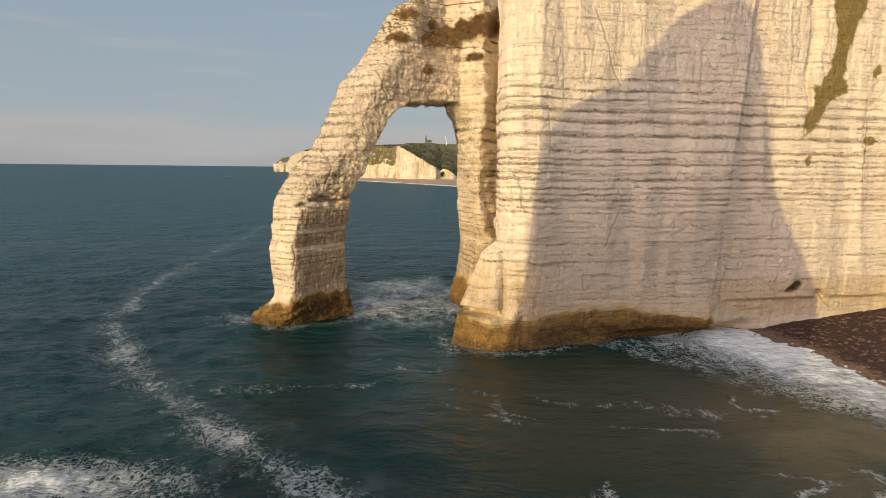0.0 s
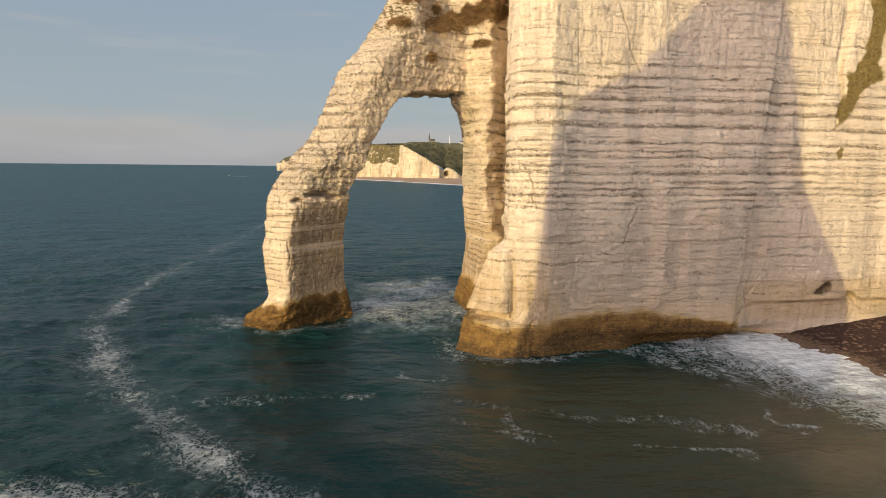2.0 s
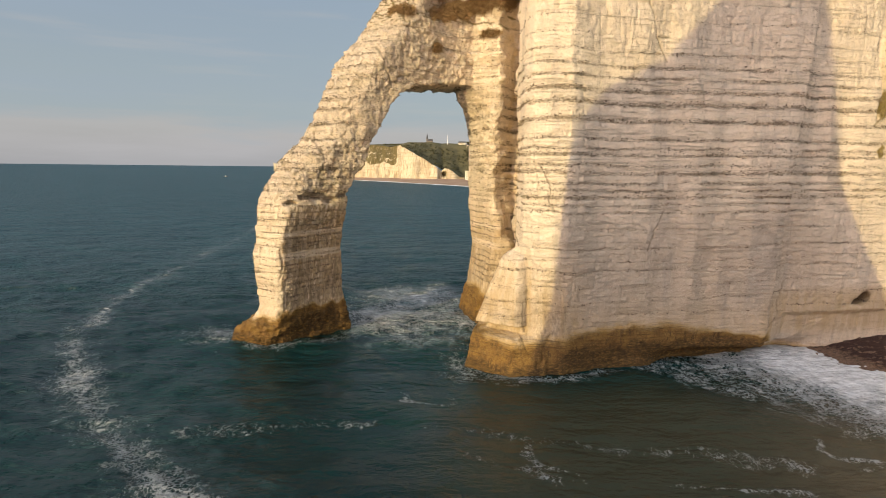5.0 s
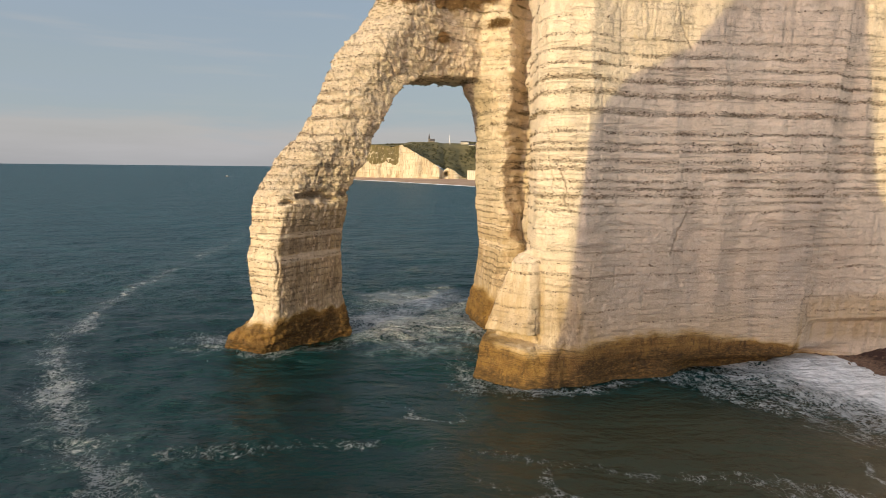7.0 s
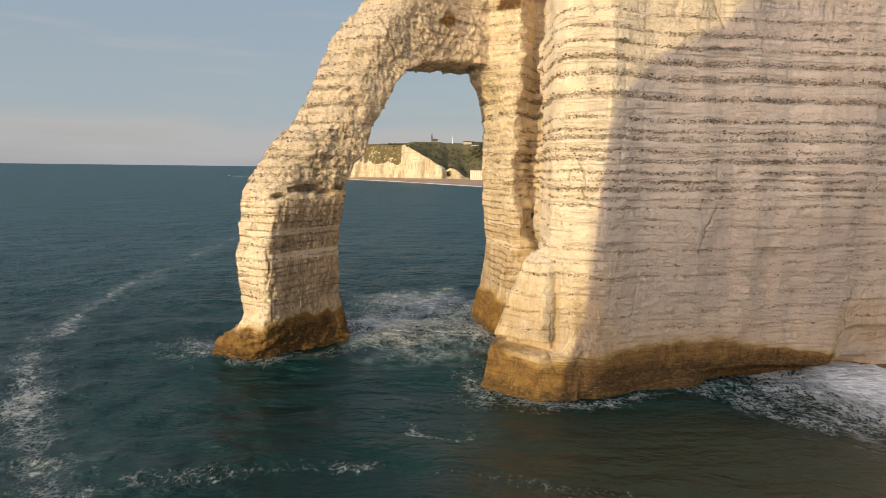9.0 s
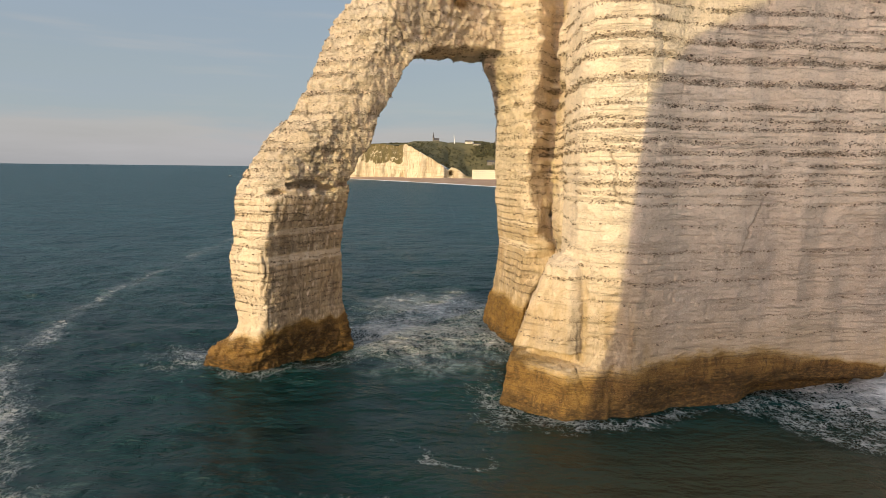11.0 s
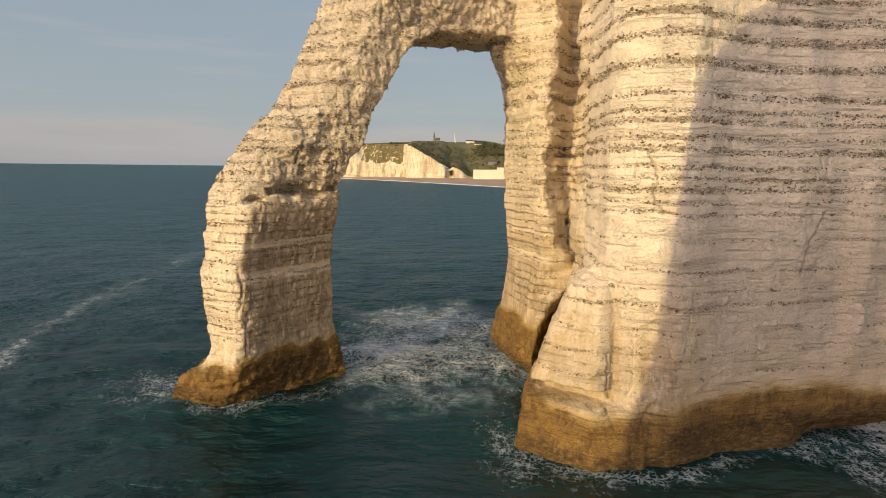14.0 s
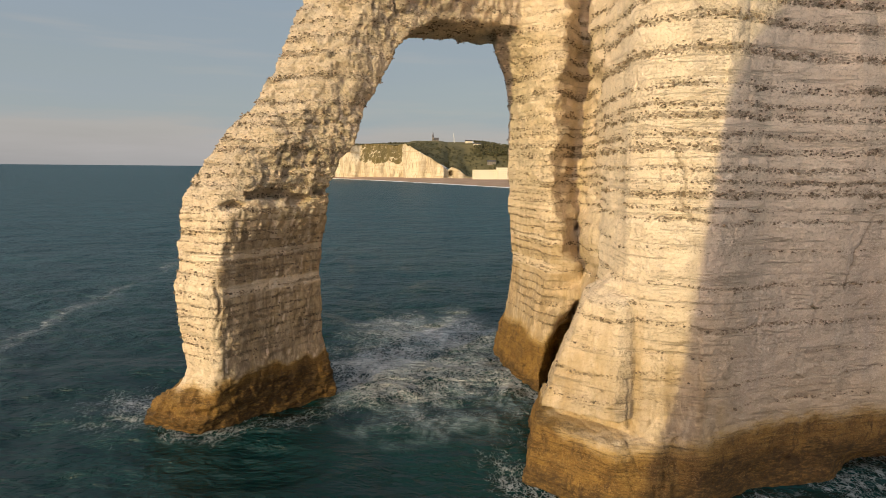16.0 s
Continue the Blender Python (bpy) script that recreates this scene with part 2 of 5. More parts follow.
def sea_material():
    m = Nodes("sea_water", 0.20, 0.42)
    m.b.inputs["IOR"].default_value = 1.333
    big = m.noise((0.020, 0.014, 0.02), 4)
    c = m.mix(m.ramp(big, 0.3, 0.7), (0.0003, 0.0155, 0.0148), (0.001, 0.0265, 0.0235))
    # far ripples: light and dark of wave reflections put into the water colour
    ripple_tone = m.ramp(m.math("ADD", m.math("MULTIPLY", m.noise((0.022, 0.06, 0.02), 6, 0.75, 0.3), 0.5), m.math("MULTIPLY", m.noise((0.12, 0.24, 0.1), 5, 0.75), 0.5)), 0.38, 0.62)
    c = m.mix(m.attr("far_water"), c, m.mix(ripple_tone, (0.010, 0.044, 0.056), (0.022, 0.080, 0.094)))
    c = m.mix(m.ramp(m.math("ADD", m.attr("murk"), m.math("MULTIPLY", m.noise((0.07, 0.05, 0.1), 5), 0.5)), 0.35, 1.15),
              c, (0.029, 0.036, 0.021))
    c = m.mix(m.math("MULTIPLY", m.attr("silt"), m.ramp(m.noise((0.10, 0.08, 0.1), 4), 0.25, 0.7)), c, (0.125, 0.094, 0.056))
    c = m.mix(m.math("MULTIPLY", m.attr("aerated"), m.ramp(m.noise((0.28, 0.22, 0.3), 5, 0.65, 1.0), 0.40, 0.75)), c, (0.27, 0.345, 0.355))
    # froth: solid where thick, a broken net of bent threads where thin
    mask = m.attr("foam")
    body = m.math("ADD", m.math("MULTIPLY", m.math("SUBTRACT", m.noise((0.30, 0.26, 0.3), 5, 0.6, 0.6), 0.5), 1.3),
                  m.math("MULTIPLY", m.math("SUBTRACT", m.noise((1.5, 1.2, 1.5), 6, 0.72, 0.4), 0.5), 1.5))
    thick = m.math("ADD", m.math("MULTIPLY", mask, 1.15), body)
    net = m.ramp(m.math("SUBTRACT", m.math("MULTIPLY", thick, 0.105), m.lace((0.8, 0.66, 0.7), 3.2)), 0.0, 0.06)
    net2 = m.ramp(m.math("SUBTRACT", m.math("MULTIPLY", thick, 0.17), m.lace((2.3, 1.9, 2.0), 2.6)), 0.0, 0.11)
    solid = m.ramp(thick, 0.86, 1.36)
    f = m.math("MAXIMUM", m.math("MULTIPLY", net, 0.62), m.math("MULTIPLY", net2, 0.55))
    f = m.math("MULTIPLY", f, m.ramp(thick, 0.20, 0.70))
    f = m.math("MAXIMUM", f, solid)
    f = m.math("MULTIPLY", f, m.ramp(mask, 0.05, 0.30))
    # small whitecaps out at sea
    cap = m.math("MULTIPLY", m.ramp(m.noise((0.11, 0.30, 0.1), 4, 0.7), 0.715, 0.76), m.attr("caps"))
    f = m.math("MAXIMUM", f, m.math("MULTIPLY", cap, 0.45))
    m.color(m.mix(m.math("MULTIPLY", f, m.math("ADD", 0.55, m.math("MULTIPLY", m.ramp(m.noise((0.9, 0.7, 0.9), 6, 0.75), 0.3, 0.65), 0.38))), c, (0.70, 0.71, 0.70)))
    ruff = m.math("MULTIPLY", m.attr("far_water"), 0.16)
    m.put(m.math("ADD", m.math("MULTIPLY", f, 0.45), m.math("ADD", ruff, 0.25)), m.b.inputs["Roughness"])
    rip = m.noise((0.60, 0.80, 0.7), 6, 0.60, 0.3)
    rip2 = m.noise((0.13, 0.24, 0.2), 4, 0.55)
    far = m.noise((0.018, 0.05, 0.02), 5, 0.65)
    h = m.math("ADD", m.math("MULTIPLY", rip, 0.6), m.math("MULTIPLY", rip2, 1.5))
    h = m.math("ADD", h, m.math("MULTIPLY", far, 3.2))
    h = m.math("ADD", h, m.math("MULTIPLY", m.noise((0.06, 0.13, 0.06), 5, 0.62), 3.0))
    h = m.math("ADD", h, m.math("MULTIPLY", m.noise((1.5, 1.9, 1.5), 4, 0.6), 0.22))
    h = m.math("ADD", h, m.math("MULTIPLY", f, 0.12))
    h = m.math("MULTIPLY", h, m.math("SUBTRACT", m.math("ADD", 0.52, m.math("MULTIPLY", m.attr("far_water"), 0.48)), m.math("MULTIPLY", m.attr("lee"), 0.28)))
    m.bump(h, 1.0, 2.1)
    return m.mat


def simple_material(name, a, b, scale, rough=0.9, bump=0.3, dist=0.1, spec=0.3):
    m = Nodes(name, rough, spec)
    m.color(m.mix(m.ramp(m.noise(scale, 5, 0.65), 0.32, 0.68), a, b))
    m.bump(m.noise(scale * 3, 4), bump, dist)
    return m.mat


def leaf_material(name, a, b):
    m = Nodes(name, 0.8, 0.2)
    info = m.n.new("ShaderNodeNewGeometry")
    m.color(m.mix(info.outputs["Random Per Island"], a, b))
    return m.mat


CHALK, FLINT, SEA = chalk_material(), flint_material(), sea_material()
DRY = leaf_material("dry_grass", (0.20, 0.118, 0.048), (0.37, 0.245, 0.115))
GREEN = leaf_material("cliff_grass", (0.24, 0.19, 0.065), (0.40, 0.31, 0.13))


# ---- number tools ----
def hash3(i, j, k, seed):
    h = (i.astype(np.int64) * 374761393 + j.astype(np.int64) * 668265263 + k.astype(np.int64) * 2147483647 + seed * 974634777) & 0xFFFFFFFF
    h = ((h ^ (h >> 13)) * 1274126177) & 0xFFFFFFFF
    h = ((h ^ (h >> 16)) * 2246822519) & 0xFFFFFFFF
    return ((h ^ (h >> 15)) & 0xFFFFFF).astype(np.float32) / 16777215.0


def vnoise(x, y, z, seed=0):
    """Smooth value noise, -1 to 1."""
    xi, yi, zi = np.floor(x), np.floor(y), np.floor(z)
    u, v, w = (x - xi), (y - yi), (z - zi)
    u, v, w = u * u * (3 - 2 * u), v * v * (3 - 2 * v), w * w * (3 - 2 * w)
    out = 0
    for a in (0, 1):
        for b in (0, 1):
            for c in (0, 1):
                out = out + hash3(xi + a, yi + b, zi + c, seed) * (u if a else 1 - u) * (v if b else 1 - v) * (w if c else 1 - w)
    return out * 2 - 1


def fbm(x, y, z, octaves=3, seed=0):
    out, amp, f = 0, 0.5, 1.0
    for o in range(octaves):
        out = out + amp * vnoise(x * f, y * f, z * f, seed + o * 17)
        amp, f = amp * 0.5, f * 2.03
    return out


def cells(x, y, z, seed=0):
    """Jittered cells: distance to the nearest centre, and that cell's random number."""
    xi, yi, zi = np.floor(x), np.floor(y), np.floor(z)
    best, tag = np.full(x.shape, 9.0, np.float32), np.zeros(x.shape, np.float32)
    for a in (-1, 0, 1):
        for b in (-1, 0, 1):
            for c in (-1, 0, 1):
                ci, cj, ck = xi + a, yi + b, zi + c
                d = ((ci + hash3(ci, cj, ck, seed) - x) ** 2 + (cj + hash3(ci, cj, ck, seed + 1) - y) ** 2
                     + (ck + hash3(ci, cj, ck, seed + 2) - z) ** 2)
                near = d < best
                best = np.where(near, d, best)
                tag = np.where(near, hash3(ci, cj, ck, seed + 3), tag)
    return np.sqrt(best), tag


def step(v, lo, hi):
    t = np.clip((v - lo) / (hi - lo), 0, 1)
    return t * t * (3 - 2 * t)


def poly_sdf(px, py, pts):
    """Signed distance to a closed outline, negative inside."""
    d, sign = np.full(np.broadcast(px, py).shape, 1e9, np.float32), 1.0
    n = len(pts)
    for i in range(n):
        ax, ay = pts[i]
        bx, by = pts[i - 1]
        ex, ey = bx - ax, by - ay
        wx, wy = px - ax, py - ay
        t = np.clip((wx * ex + wy * ey) / (ex * ex + ey * ey + 1e-9), 0, 1)
        d = np.minimum(d, (wx - ex * t) ** 2 + (wy - ey * t) ** 2)
        c1, c2, c3 = py >= ay, py < by, ex * wy > ey * wx
        sign = np.where((c1 & c2 & c3) | (~c1 & ~c2 & ~c3), -sign, sign)
    return sign * np.sqrt(d)


def line_dist(px, py, pts):
    d = np.full(px.shape, 1e9, np.float32)
    for (ax, ay), (bx, by) in zip(pts, pts[1:]):
        ex, ey = bx - ax, by - ay
        t = np.clip(((px - ax) * ex + (py - ay) * ey) / (ex * ex + ey * ey), 0, 1)
        d = np.minimum(d, np.hypot(px - ax - ex * t, py - ay - ey * t))
    return d


def smax(a, b, k):
    h = np.clip(0.5 + 0.5 * (a - b) / k, 0, 1)
    return b + (a - b) * h + k * h * (1 - h)


def smin(a, b, k):
    return -smax(-a, -b, k)


def between(z, levels):
    """The outline at height z, between outlines given level by level."""
    zs = [l[0] for l in levels]
    z = min(max(z, zs[0]), zs[-1])
    i = max(j for j in range(len(zs)) if zs[j] <= z)
    if i == len(zs) - 1:
        return levels[-1][1]
    f = (z - zs[i]) / (zs[i + 1] - zs[i])
    return [(a + (c - a) * f, b + (d - b) * f) for (a, b), (c, d) in zip(levels[i][1], levels[i + 1][1])]


# ---- the chalk headland: plan and sections ----
# beds of flint, heights above the sea
BEDS = [7.4, 9.3, 11.2, 13.4, 14.6, 16.3, 18.8, 20.9, 21.9, 22.9, 23.8, 24.7, 26.0, 27.0, 28.3, 29.1, 30.3, 32.6, 34.7, 36.3, 37.9, 39.3,
        41.0, 42.9, 45.0, 47.2, 49.5, 52.0, 54.6, 57.4]
BED_STRENGTH = [.25, .3, .22, .42, .25, .42, .32, .42, .42, .65, .5, .55, .85, .65, .65, .5, .7, .9, .9, .85, .55, .6,
                .36, .24, .28, .2, .24, .2, .2, .16]

# outer edge of the arch leg and bow (height, along the wall)
OUTER = [(-3, -7.0), (0, -6.7), (1.6, -6.3), (3.0, -4.9), (4.2, -3.4), (6, -2.9), (9, -3.2), (14, -3.5), (16, -3.0), (20.6, -2.7),
         (22, -2.1), (23.3, -1.4), (27.5, 1.4), (30.5, 5.0), (34.2, 7.1), (37.5, 9.0), (42, 11.0), (47.5, 15.8), (50.2, 17.5),
         (56, 21.2), (58, 24), (61, 28), (64, 36)]
# opening under the bow (along the wall, height)
HOLE = [(12.9, -4), (12.4, 0), (11.6, 5.5), (11.0, 10.7), (10.8, 14), (10.6, 18), (10.5, 20), (10.4, 22), (10.4, 23.5), (12.0, 27), (13.3, 30), (15.6, 34.2),
        (16.5, 36.0), (17.6, 37.8), (19.6, 38.7), (23.0, 39.1), (28.6, 39.5), (34.4, 39.7), (60, 39.7), (60, -4)]
PIER = [(-2, [(2.9, 117), (4.4, 106), (6.5, 101.5), (9.0, 111), (15, 112), (18, 126), (5, 126)]),
        (2, [(3.8, 116.5), (5.4, 107), (7.2, 103.5), (10.0, 111), (15, 112), (18, 126), (5.5, 125)]),
        (6, [(5.0, 116), (6.8, 106.8), (7.9, 104.6), (10.8, 111), (15, 112), (18, 126), (6.5, 124.5)]),
        (8.5, [(5.2, 115.6), (7.4, 106.4), (8.8, 104.8), (11.4, 111), (15, 112), (18, 126), (6.7, 124.2)]),
        (10.5, [(5.4, 115.5), (8.2, 106.2), (11.3, 105.2), (13.0, 109), (15, 112), (18, 126), (7, 124)]),
        (13.4, [(5.5, 115.4), (8.5, 106.0), (11.3, 105.6), (13.0, 109), (15, 112), (18, 126), (7, 124)]),
        (15.2, [(5.3, 115.3), (8.5, 105.8), (9.0, 105.4), (12.6, 111.6), (15, 112), (18, 126), (7, 124)]),
        (21, [(4.9, 115.2), (7.8, 106.2), (8.3, 105.9), (11.2, 111.6), (15, 111), (18, 126), (7, 124)]),
        (31, [(4.8, 115.0), (7.6, 106.2), (8.2, 105.9), (11.0, 111.6), (15, 111), (18, 126), (6, 124)]),
        (35.5, [(3.8, 114.0), (7.6, 106.2), (8.2, 105.9), (11.0, 111.6), (15, 111), (18, 126), (6, 124)]),
        (39.0, [(2.2, 109.5), (7.9, 106.0), (8.5, 105.6), (11.4, 111.4), (15, 111), (18, 126), (4, 123)]),
        (64, [(2.0, 108.5), (7.9, 106.0), (8.5, 105.6), (11.4, 111.4), (15, 111), (18, 126), (4, 123)])]
FACE = [(12.7, 110.4), (11.6, 100), (10.5, 90), (10.3, 84.6), (11.0, 82.7), (12.7, 81.9), (15.2, 81.3), (23, 84), (29.5, 85.4), (36, 86.7),
        (46.4, 87.8), (47.2, 89.3), (50, 90.3), (55, 91), (62, 92.4), (75, 94.5), (95, 97.5), (95, 121), (45, 120), (22, 121), (18, 118), (14.5, 115)]
BUTTRESS = [(-2, [(2.6, 84.6), (8.6, 79.8), (13.2, 79.8), (14, 90), (4.5, 95)]),
            (1, [(3.2, 84.8), (8.8, 80.4), (13.2, 80.4), (14, 90), (5, 95)]),
            (4.5, [(3.9, 85.1), (8.9, 81.3), (12.9, 81.4), (14, 90), (6, 94)]),
            (4.8, [(6.0, 87.2), (9.7, 84.0), (10.3, 83.4), (12, 90), (7, 94)]),
            (5.8, [(6.1, 87.2), (9.7, 84.0), (10.3, 83.4), (12, 90), (7, 93)]),
            (6.0, [(4.4, 85.3), (9.1, 81.9), (10.4, 82.2), (12, 90), (6.5, 93)]),
            (14.6, [(7.6, 86), (9.4, 83.0), (10.3, 83.4), (12, 90), (9, 91)]),
            (15.4, [(9.0, 86.5), (10.1, 85.2), (10.6, 85.2), (12, 89), (10.5, 90)]),
            (17, [(11, 86.5), (11.2, 86.0), (11.6, 86), (12, 88), (11.6, 88)]),
            (64, [(12.5, 87.5), (12.6, 87.0), (12.8, 87), (13, 88), (12.8, 88)])]
F0, WS, WN = (-22.0, 89.5), (0.826, 0.564), (-0.564, 0.826)


def along(x, y):
    """Along and through the arch's wall."""
    return (x - F0[0]) * WS[0] + (y - F0[1]) * WS[1], (x - F0[0]) * WN[0] + (y - F0[1]) * WN[1]


def arch_sdf(x, y, z):
    s, n = along(x, y)
    s_left = np.interp(z, [o[0] for o in OUTER], [o[1] for o in OUTER])
    k = np.interp(z, [0, 4, 20, 26, 64], [0.55, 0.62, 0.62, 0.40, 0.35])
    prow = np.interp(z, [0, 2.5, 6], [8.2, 7.2, 5.6])
    left = (s_left + np.interp(z, [0, 26, 34, 64], [0.4, 0.35, -0.3, -0.3]) + k * np.abs(n - prow) - s) * 0.86
    lean = np.interp(z, [0, 3, 7, 14, 18, 21, 23.5, 27], [0.13, 0.20, 0.34, 0.37, 0.29, 0.14, -0.03, -0.16])
    front0 = np.interp(z, [-2, 0, 3.5, 6, 12, 17, 18.6, 20.8, 21.3, 22.4, 24, 36, 44, 64], [3.7, 3.8, 3.1, 2.5, 1.7, 1.6, 1.1, 0.9, 1.25, 1.35, 1.5, 1.4, 0.9, 0.7])
    nf = front0 + lean * np.clip(s, 0, 12)
    ledge = step(z - 0.37 * (s - 25), 48.3, 51.5) * step(s, 21, 26)
    nf = nf * (1 - step(s, 20, 34)) + 0.0 * s + 2.6 * ledge
    d = smax(left, nf - n, np.interp(z, [0, 4.5, 18, 24], [3.2, 0.3, 0.08, 2.4]))
    d = smax(d, n - np.interp(z, [0, 20, 64], [11.5, 10.0, 9.4]), 1.0)
    # low slits between the beds above the leg's shoulder
    for hs, hw, hz, hh in ((0.9, 1.3, 21.2, 0.36), (3.0, 0.7, 22.0, 0.36), (5.2, 1.0, 22.1, 0.40), (7.7, 0.8, 21.5, 0.34), (9.6, 0.7, 22.2, 0.32)):
        d = smax(d, (1 - np.sqrt(((s - hs) / hw) ** 2 + ((n - nf) / 1.2) ** 2 + ((z - hz) / hh) ** 2)) * hh * 1.3, 0.12)
    d = smax(d, s - 47.0, 0.5)
    d = smax(d, -poly_sdf(s, np.full_like(s, z), HOLE), 0.2)
    p = poly_sdf(x, y, between(z, PIER)) - 0.3
    # ragged courses beside the slot
    p = p + step(x, 6.6, 8.4) * (0.55 * vnoise(x / 2.5, y / 2.5, x * 0 + z / 1.1, 15) + 0.5 * vnoise(x * 0 + 1.5, y / 6, x * 0 + z / 4.0, 16))
    return smin(d, p, 0.4)


def cliff_sdf(x, y, z):
    flare = np.interp(z, [-2, 1, 5.2, 6.4], [1.25, 1.0, 0.35, 0.0])
    cut = 2.6 * step(x, 27, 33) * (1 - step(x, 50, 56)) * (1 - step(z, 0.9, 2.2))
    fx = x - 0.075 * (z - 24) * step(x, 36, 45) * (1 - step(x, 52, 62))
    d = poly_sdf(fx, y, FACE) - flare * (1 - 0.75 * step(x, 13, 19)) * (1 - step(x, 42, 50)) + 0.5 * step(x, 15, 22) * (1 - step(z, 1.0, 4.5)) + cut
    # lower courses right of the fold stand back under a lip
    d = d + 0.9 * step(x, 47, 50) * (1 - step(z, 5.6, 6.4))
    d = smin(d, poly_sdf(x, y, between(z, BUTTRESS)) - 0.1, 0.25)
    inner = step(y, 93, 98) * (1 - step(x, 12.6, 13.6)) * step(z, 10, 16)
    d = d + inner * (0.45 * vnoise(x / 2.5, y / 2.5, x * 0 + z / 1.2, 17) + 0.6 * vnoise(x * 0, y / 6, x * 0 + z / 4.5, 18) + 0.3)
    # sea caves at the foot of the wall
    cave = (np.sqrt(((x - 61.2) / 2.5) ** 2 + ((y - 95.5) / 8.5) ** 2 + ((z - 8.0 - 0.25 * (x - 61.6)) / 1.3) ** 2) - 1) * 1.0
    cave2 = (np.sqrt(((x - 66.8) / 1.3) ** 2 + ((y - 93.4) / 1.5) ** 2 + ((z - 6.6 + 0.6 * (x - 66.8)) / 1.0) ** 2) - 1) * 0.9
    d = smax(d, -cave, 0.4)
    d = smax(d, -cave2, 0.4)
    # grassy gully high on the wall
    gx = 60.3 + (z - 33) * 0.04 + 0.4 * math.sin(z * 0.55)
    gully = np.hypot((x - gx) / 1.0, (y - 92.0 - (x - 60) * 0.16)) - np.interp(z, [29, 33, 50, 64], [0.0, 0.8, 1.2, 1.4])
    d = smax(d, -gully, 0.8)
    slot = np.maximum(np.maximum(np.abs(x - 37.6) - 1.7, np.abs(y - 86.9) - 1.1), abs(z - 50.2) - 0.3)
    d = smax(d, -slot, 0.15)
    return d


def rock(x, y, z):
    a, c = arch_sdf(x, y, z), cliff_sdf(x, y, z)
    top = z - np.interp(x, [-30, 10, 40, 110], [64, 60, 62.5, 63.5])
    hollow = (np.sqrt(((x - 10.5) / 1.7) ** 2 + ((y - 104) / 3.4) ** 2 + ((z - 16.3) / 2.5) ** 2) - 1) * 1.2
    return smax(smax(smin(a, c, 0.15), -hollow, 0.3), top, 0.8)


def surface_nets(x0, y0, z0, nx, ny, nz, h):
    xs, ys = x0 + h * np.arange(nx, dtype=np.float32), y0 + h * np.arange(ny, dtype=np.float32)
    zs = z0 + h * np.arange(nz, dtype=np.float32)
    X, Y = np.meshgrid(xs, ys, indexing="ij")
    f = np.empty((nx, ny, nz), np.float32)
    for k, z in enumerate(zs):
        f[:, :, k] = rock(X, Y, float(z))
    near = np.abs(f) < 2.0
    i, j, k = np.nonzero(near)
    px, py, pz = xs[i], ys[j], zs[k]
    arch = step(-px, -10.5, -7.0)
    bow = arch * step(pz, 20, 24)
    foot = 1 - step(pz, 3.5, 6.5)
    wob = 0.40 * fbm(px / 9, py / 9, pz / 12, 2, 3) + (0.50 - 0.2 * arch + 0.15 * bow) * fbm(px / 3.4, py / 3.4, pz / 14, 2, 5)
    wob = wob + (0.10 + 0.08 * arch + 0.42 * bow + (0.10 + 0.30 * arch) * foot) * fbm(px / 2.2, py / 2.2, pz / 1.8, 2, 9)
    fold = 1 - np.abs(vnoise(px / 4.5 + 0.02 * pz, py / 9, pz / 30, 12)) * 2
    wob = wob - (1 - arch) * step(pz, 4, 12) * 0.55 * fold
    f[near] += wob
    s = f < 0
    # cells that the surface cuts
    count = np.zeros((nx - 1, ny - 1, nz - 1), np.int8)
    for a in (0, 1):
        for b in (0, 1):
            for c in (0, 1):
                count += s[a:nx - 1 + a, b:ny - 1 + b, c:nz - 1 + c]
    cut = (count > 0) & (count < 8)
    ci, cj, ck = np.nonzero(cut)
    index = np.full(cut.shape, -1, np.int32)
    index[ci, cj, ck] = np.arange(len(ci))
    acc, num = np.zeros((len(ci), 3), np.float32), np.zeros(len(ci), np.float32)
    corner = [(a, b, c) for a in (0, 1) for b in (0, 1) for c in (0, 1)]
    for p in corner:
        for ax in range(3):
            if p[ax]:
                continue
            q = list(p)
            q[ax] = 1
            fa, fb = f[ci + p[0], cj + p[1], ck + p[2]], f[ci + q[0], cj + q[1], ck + q[2]]
            on = (fa < 0) != (fb < 0)
            t = np.where(on, fa / np.where(on, fa - fb, 1), 0)
            pt = np.array(p, np.float32)[None, :].repeat(len(ci), 0)
            pt[:, ax] += t
            acc += pt * on[:, None]
            num += on
    verts = np.stack([ci, cj, ck], 1) + acc / num[:, None]
    verts = verts * h + np.array([x0, y0, z0], np.float32)
    faces = []
    for ax in range(3):
        lo, hi = [slice(1, -1)] * 3, [slice(1, -1)] * 3
        lo[ax], hi[ax] = slice(0, -1), slice(1, None)
        a, b = s[tuple(lo)], s[tuple(hi)]
        i, j, k = np.nonzero(a != b)
        flip = a[i, j, k]
        off = [0 if q == ax else 1 for q in range(3)]
        i, j, k = i + off[0], j + off[1], k + off[2]
        u, v = (ax + 1) % 3, (ax + 2) % 3
        quad = []
        for du, dv in ((0, 0), (1, 0), (1, 1), (0, 1)):
            o = [i.copy(), j.copy(), k.copy()]
            o[u] = o[u] - 1 + du
            o[v] = o[v] - 1 + dv
            quad.append(index[o[0], o[1], o[2]])
        quad = np.stack(quad, 1)
        quad[~flip] = quad[~flip][:, ::-1]
        faces.append(quad)
    return verts, np.concatenate(faces)


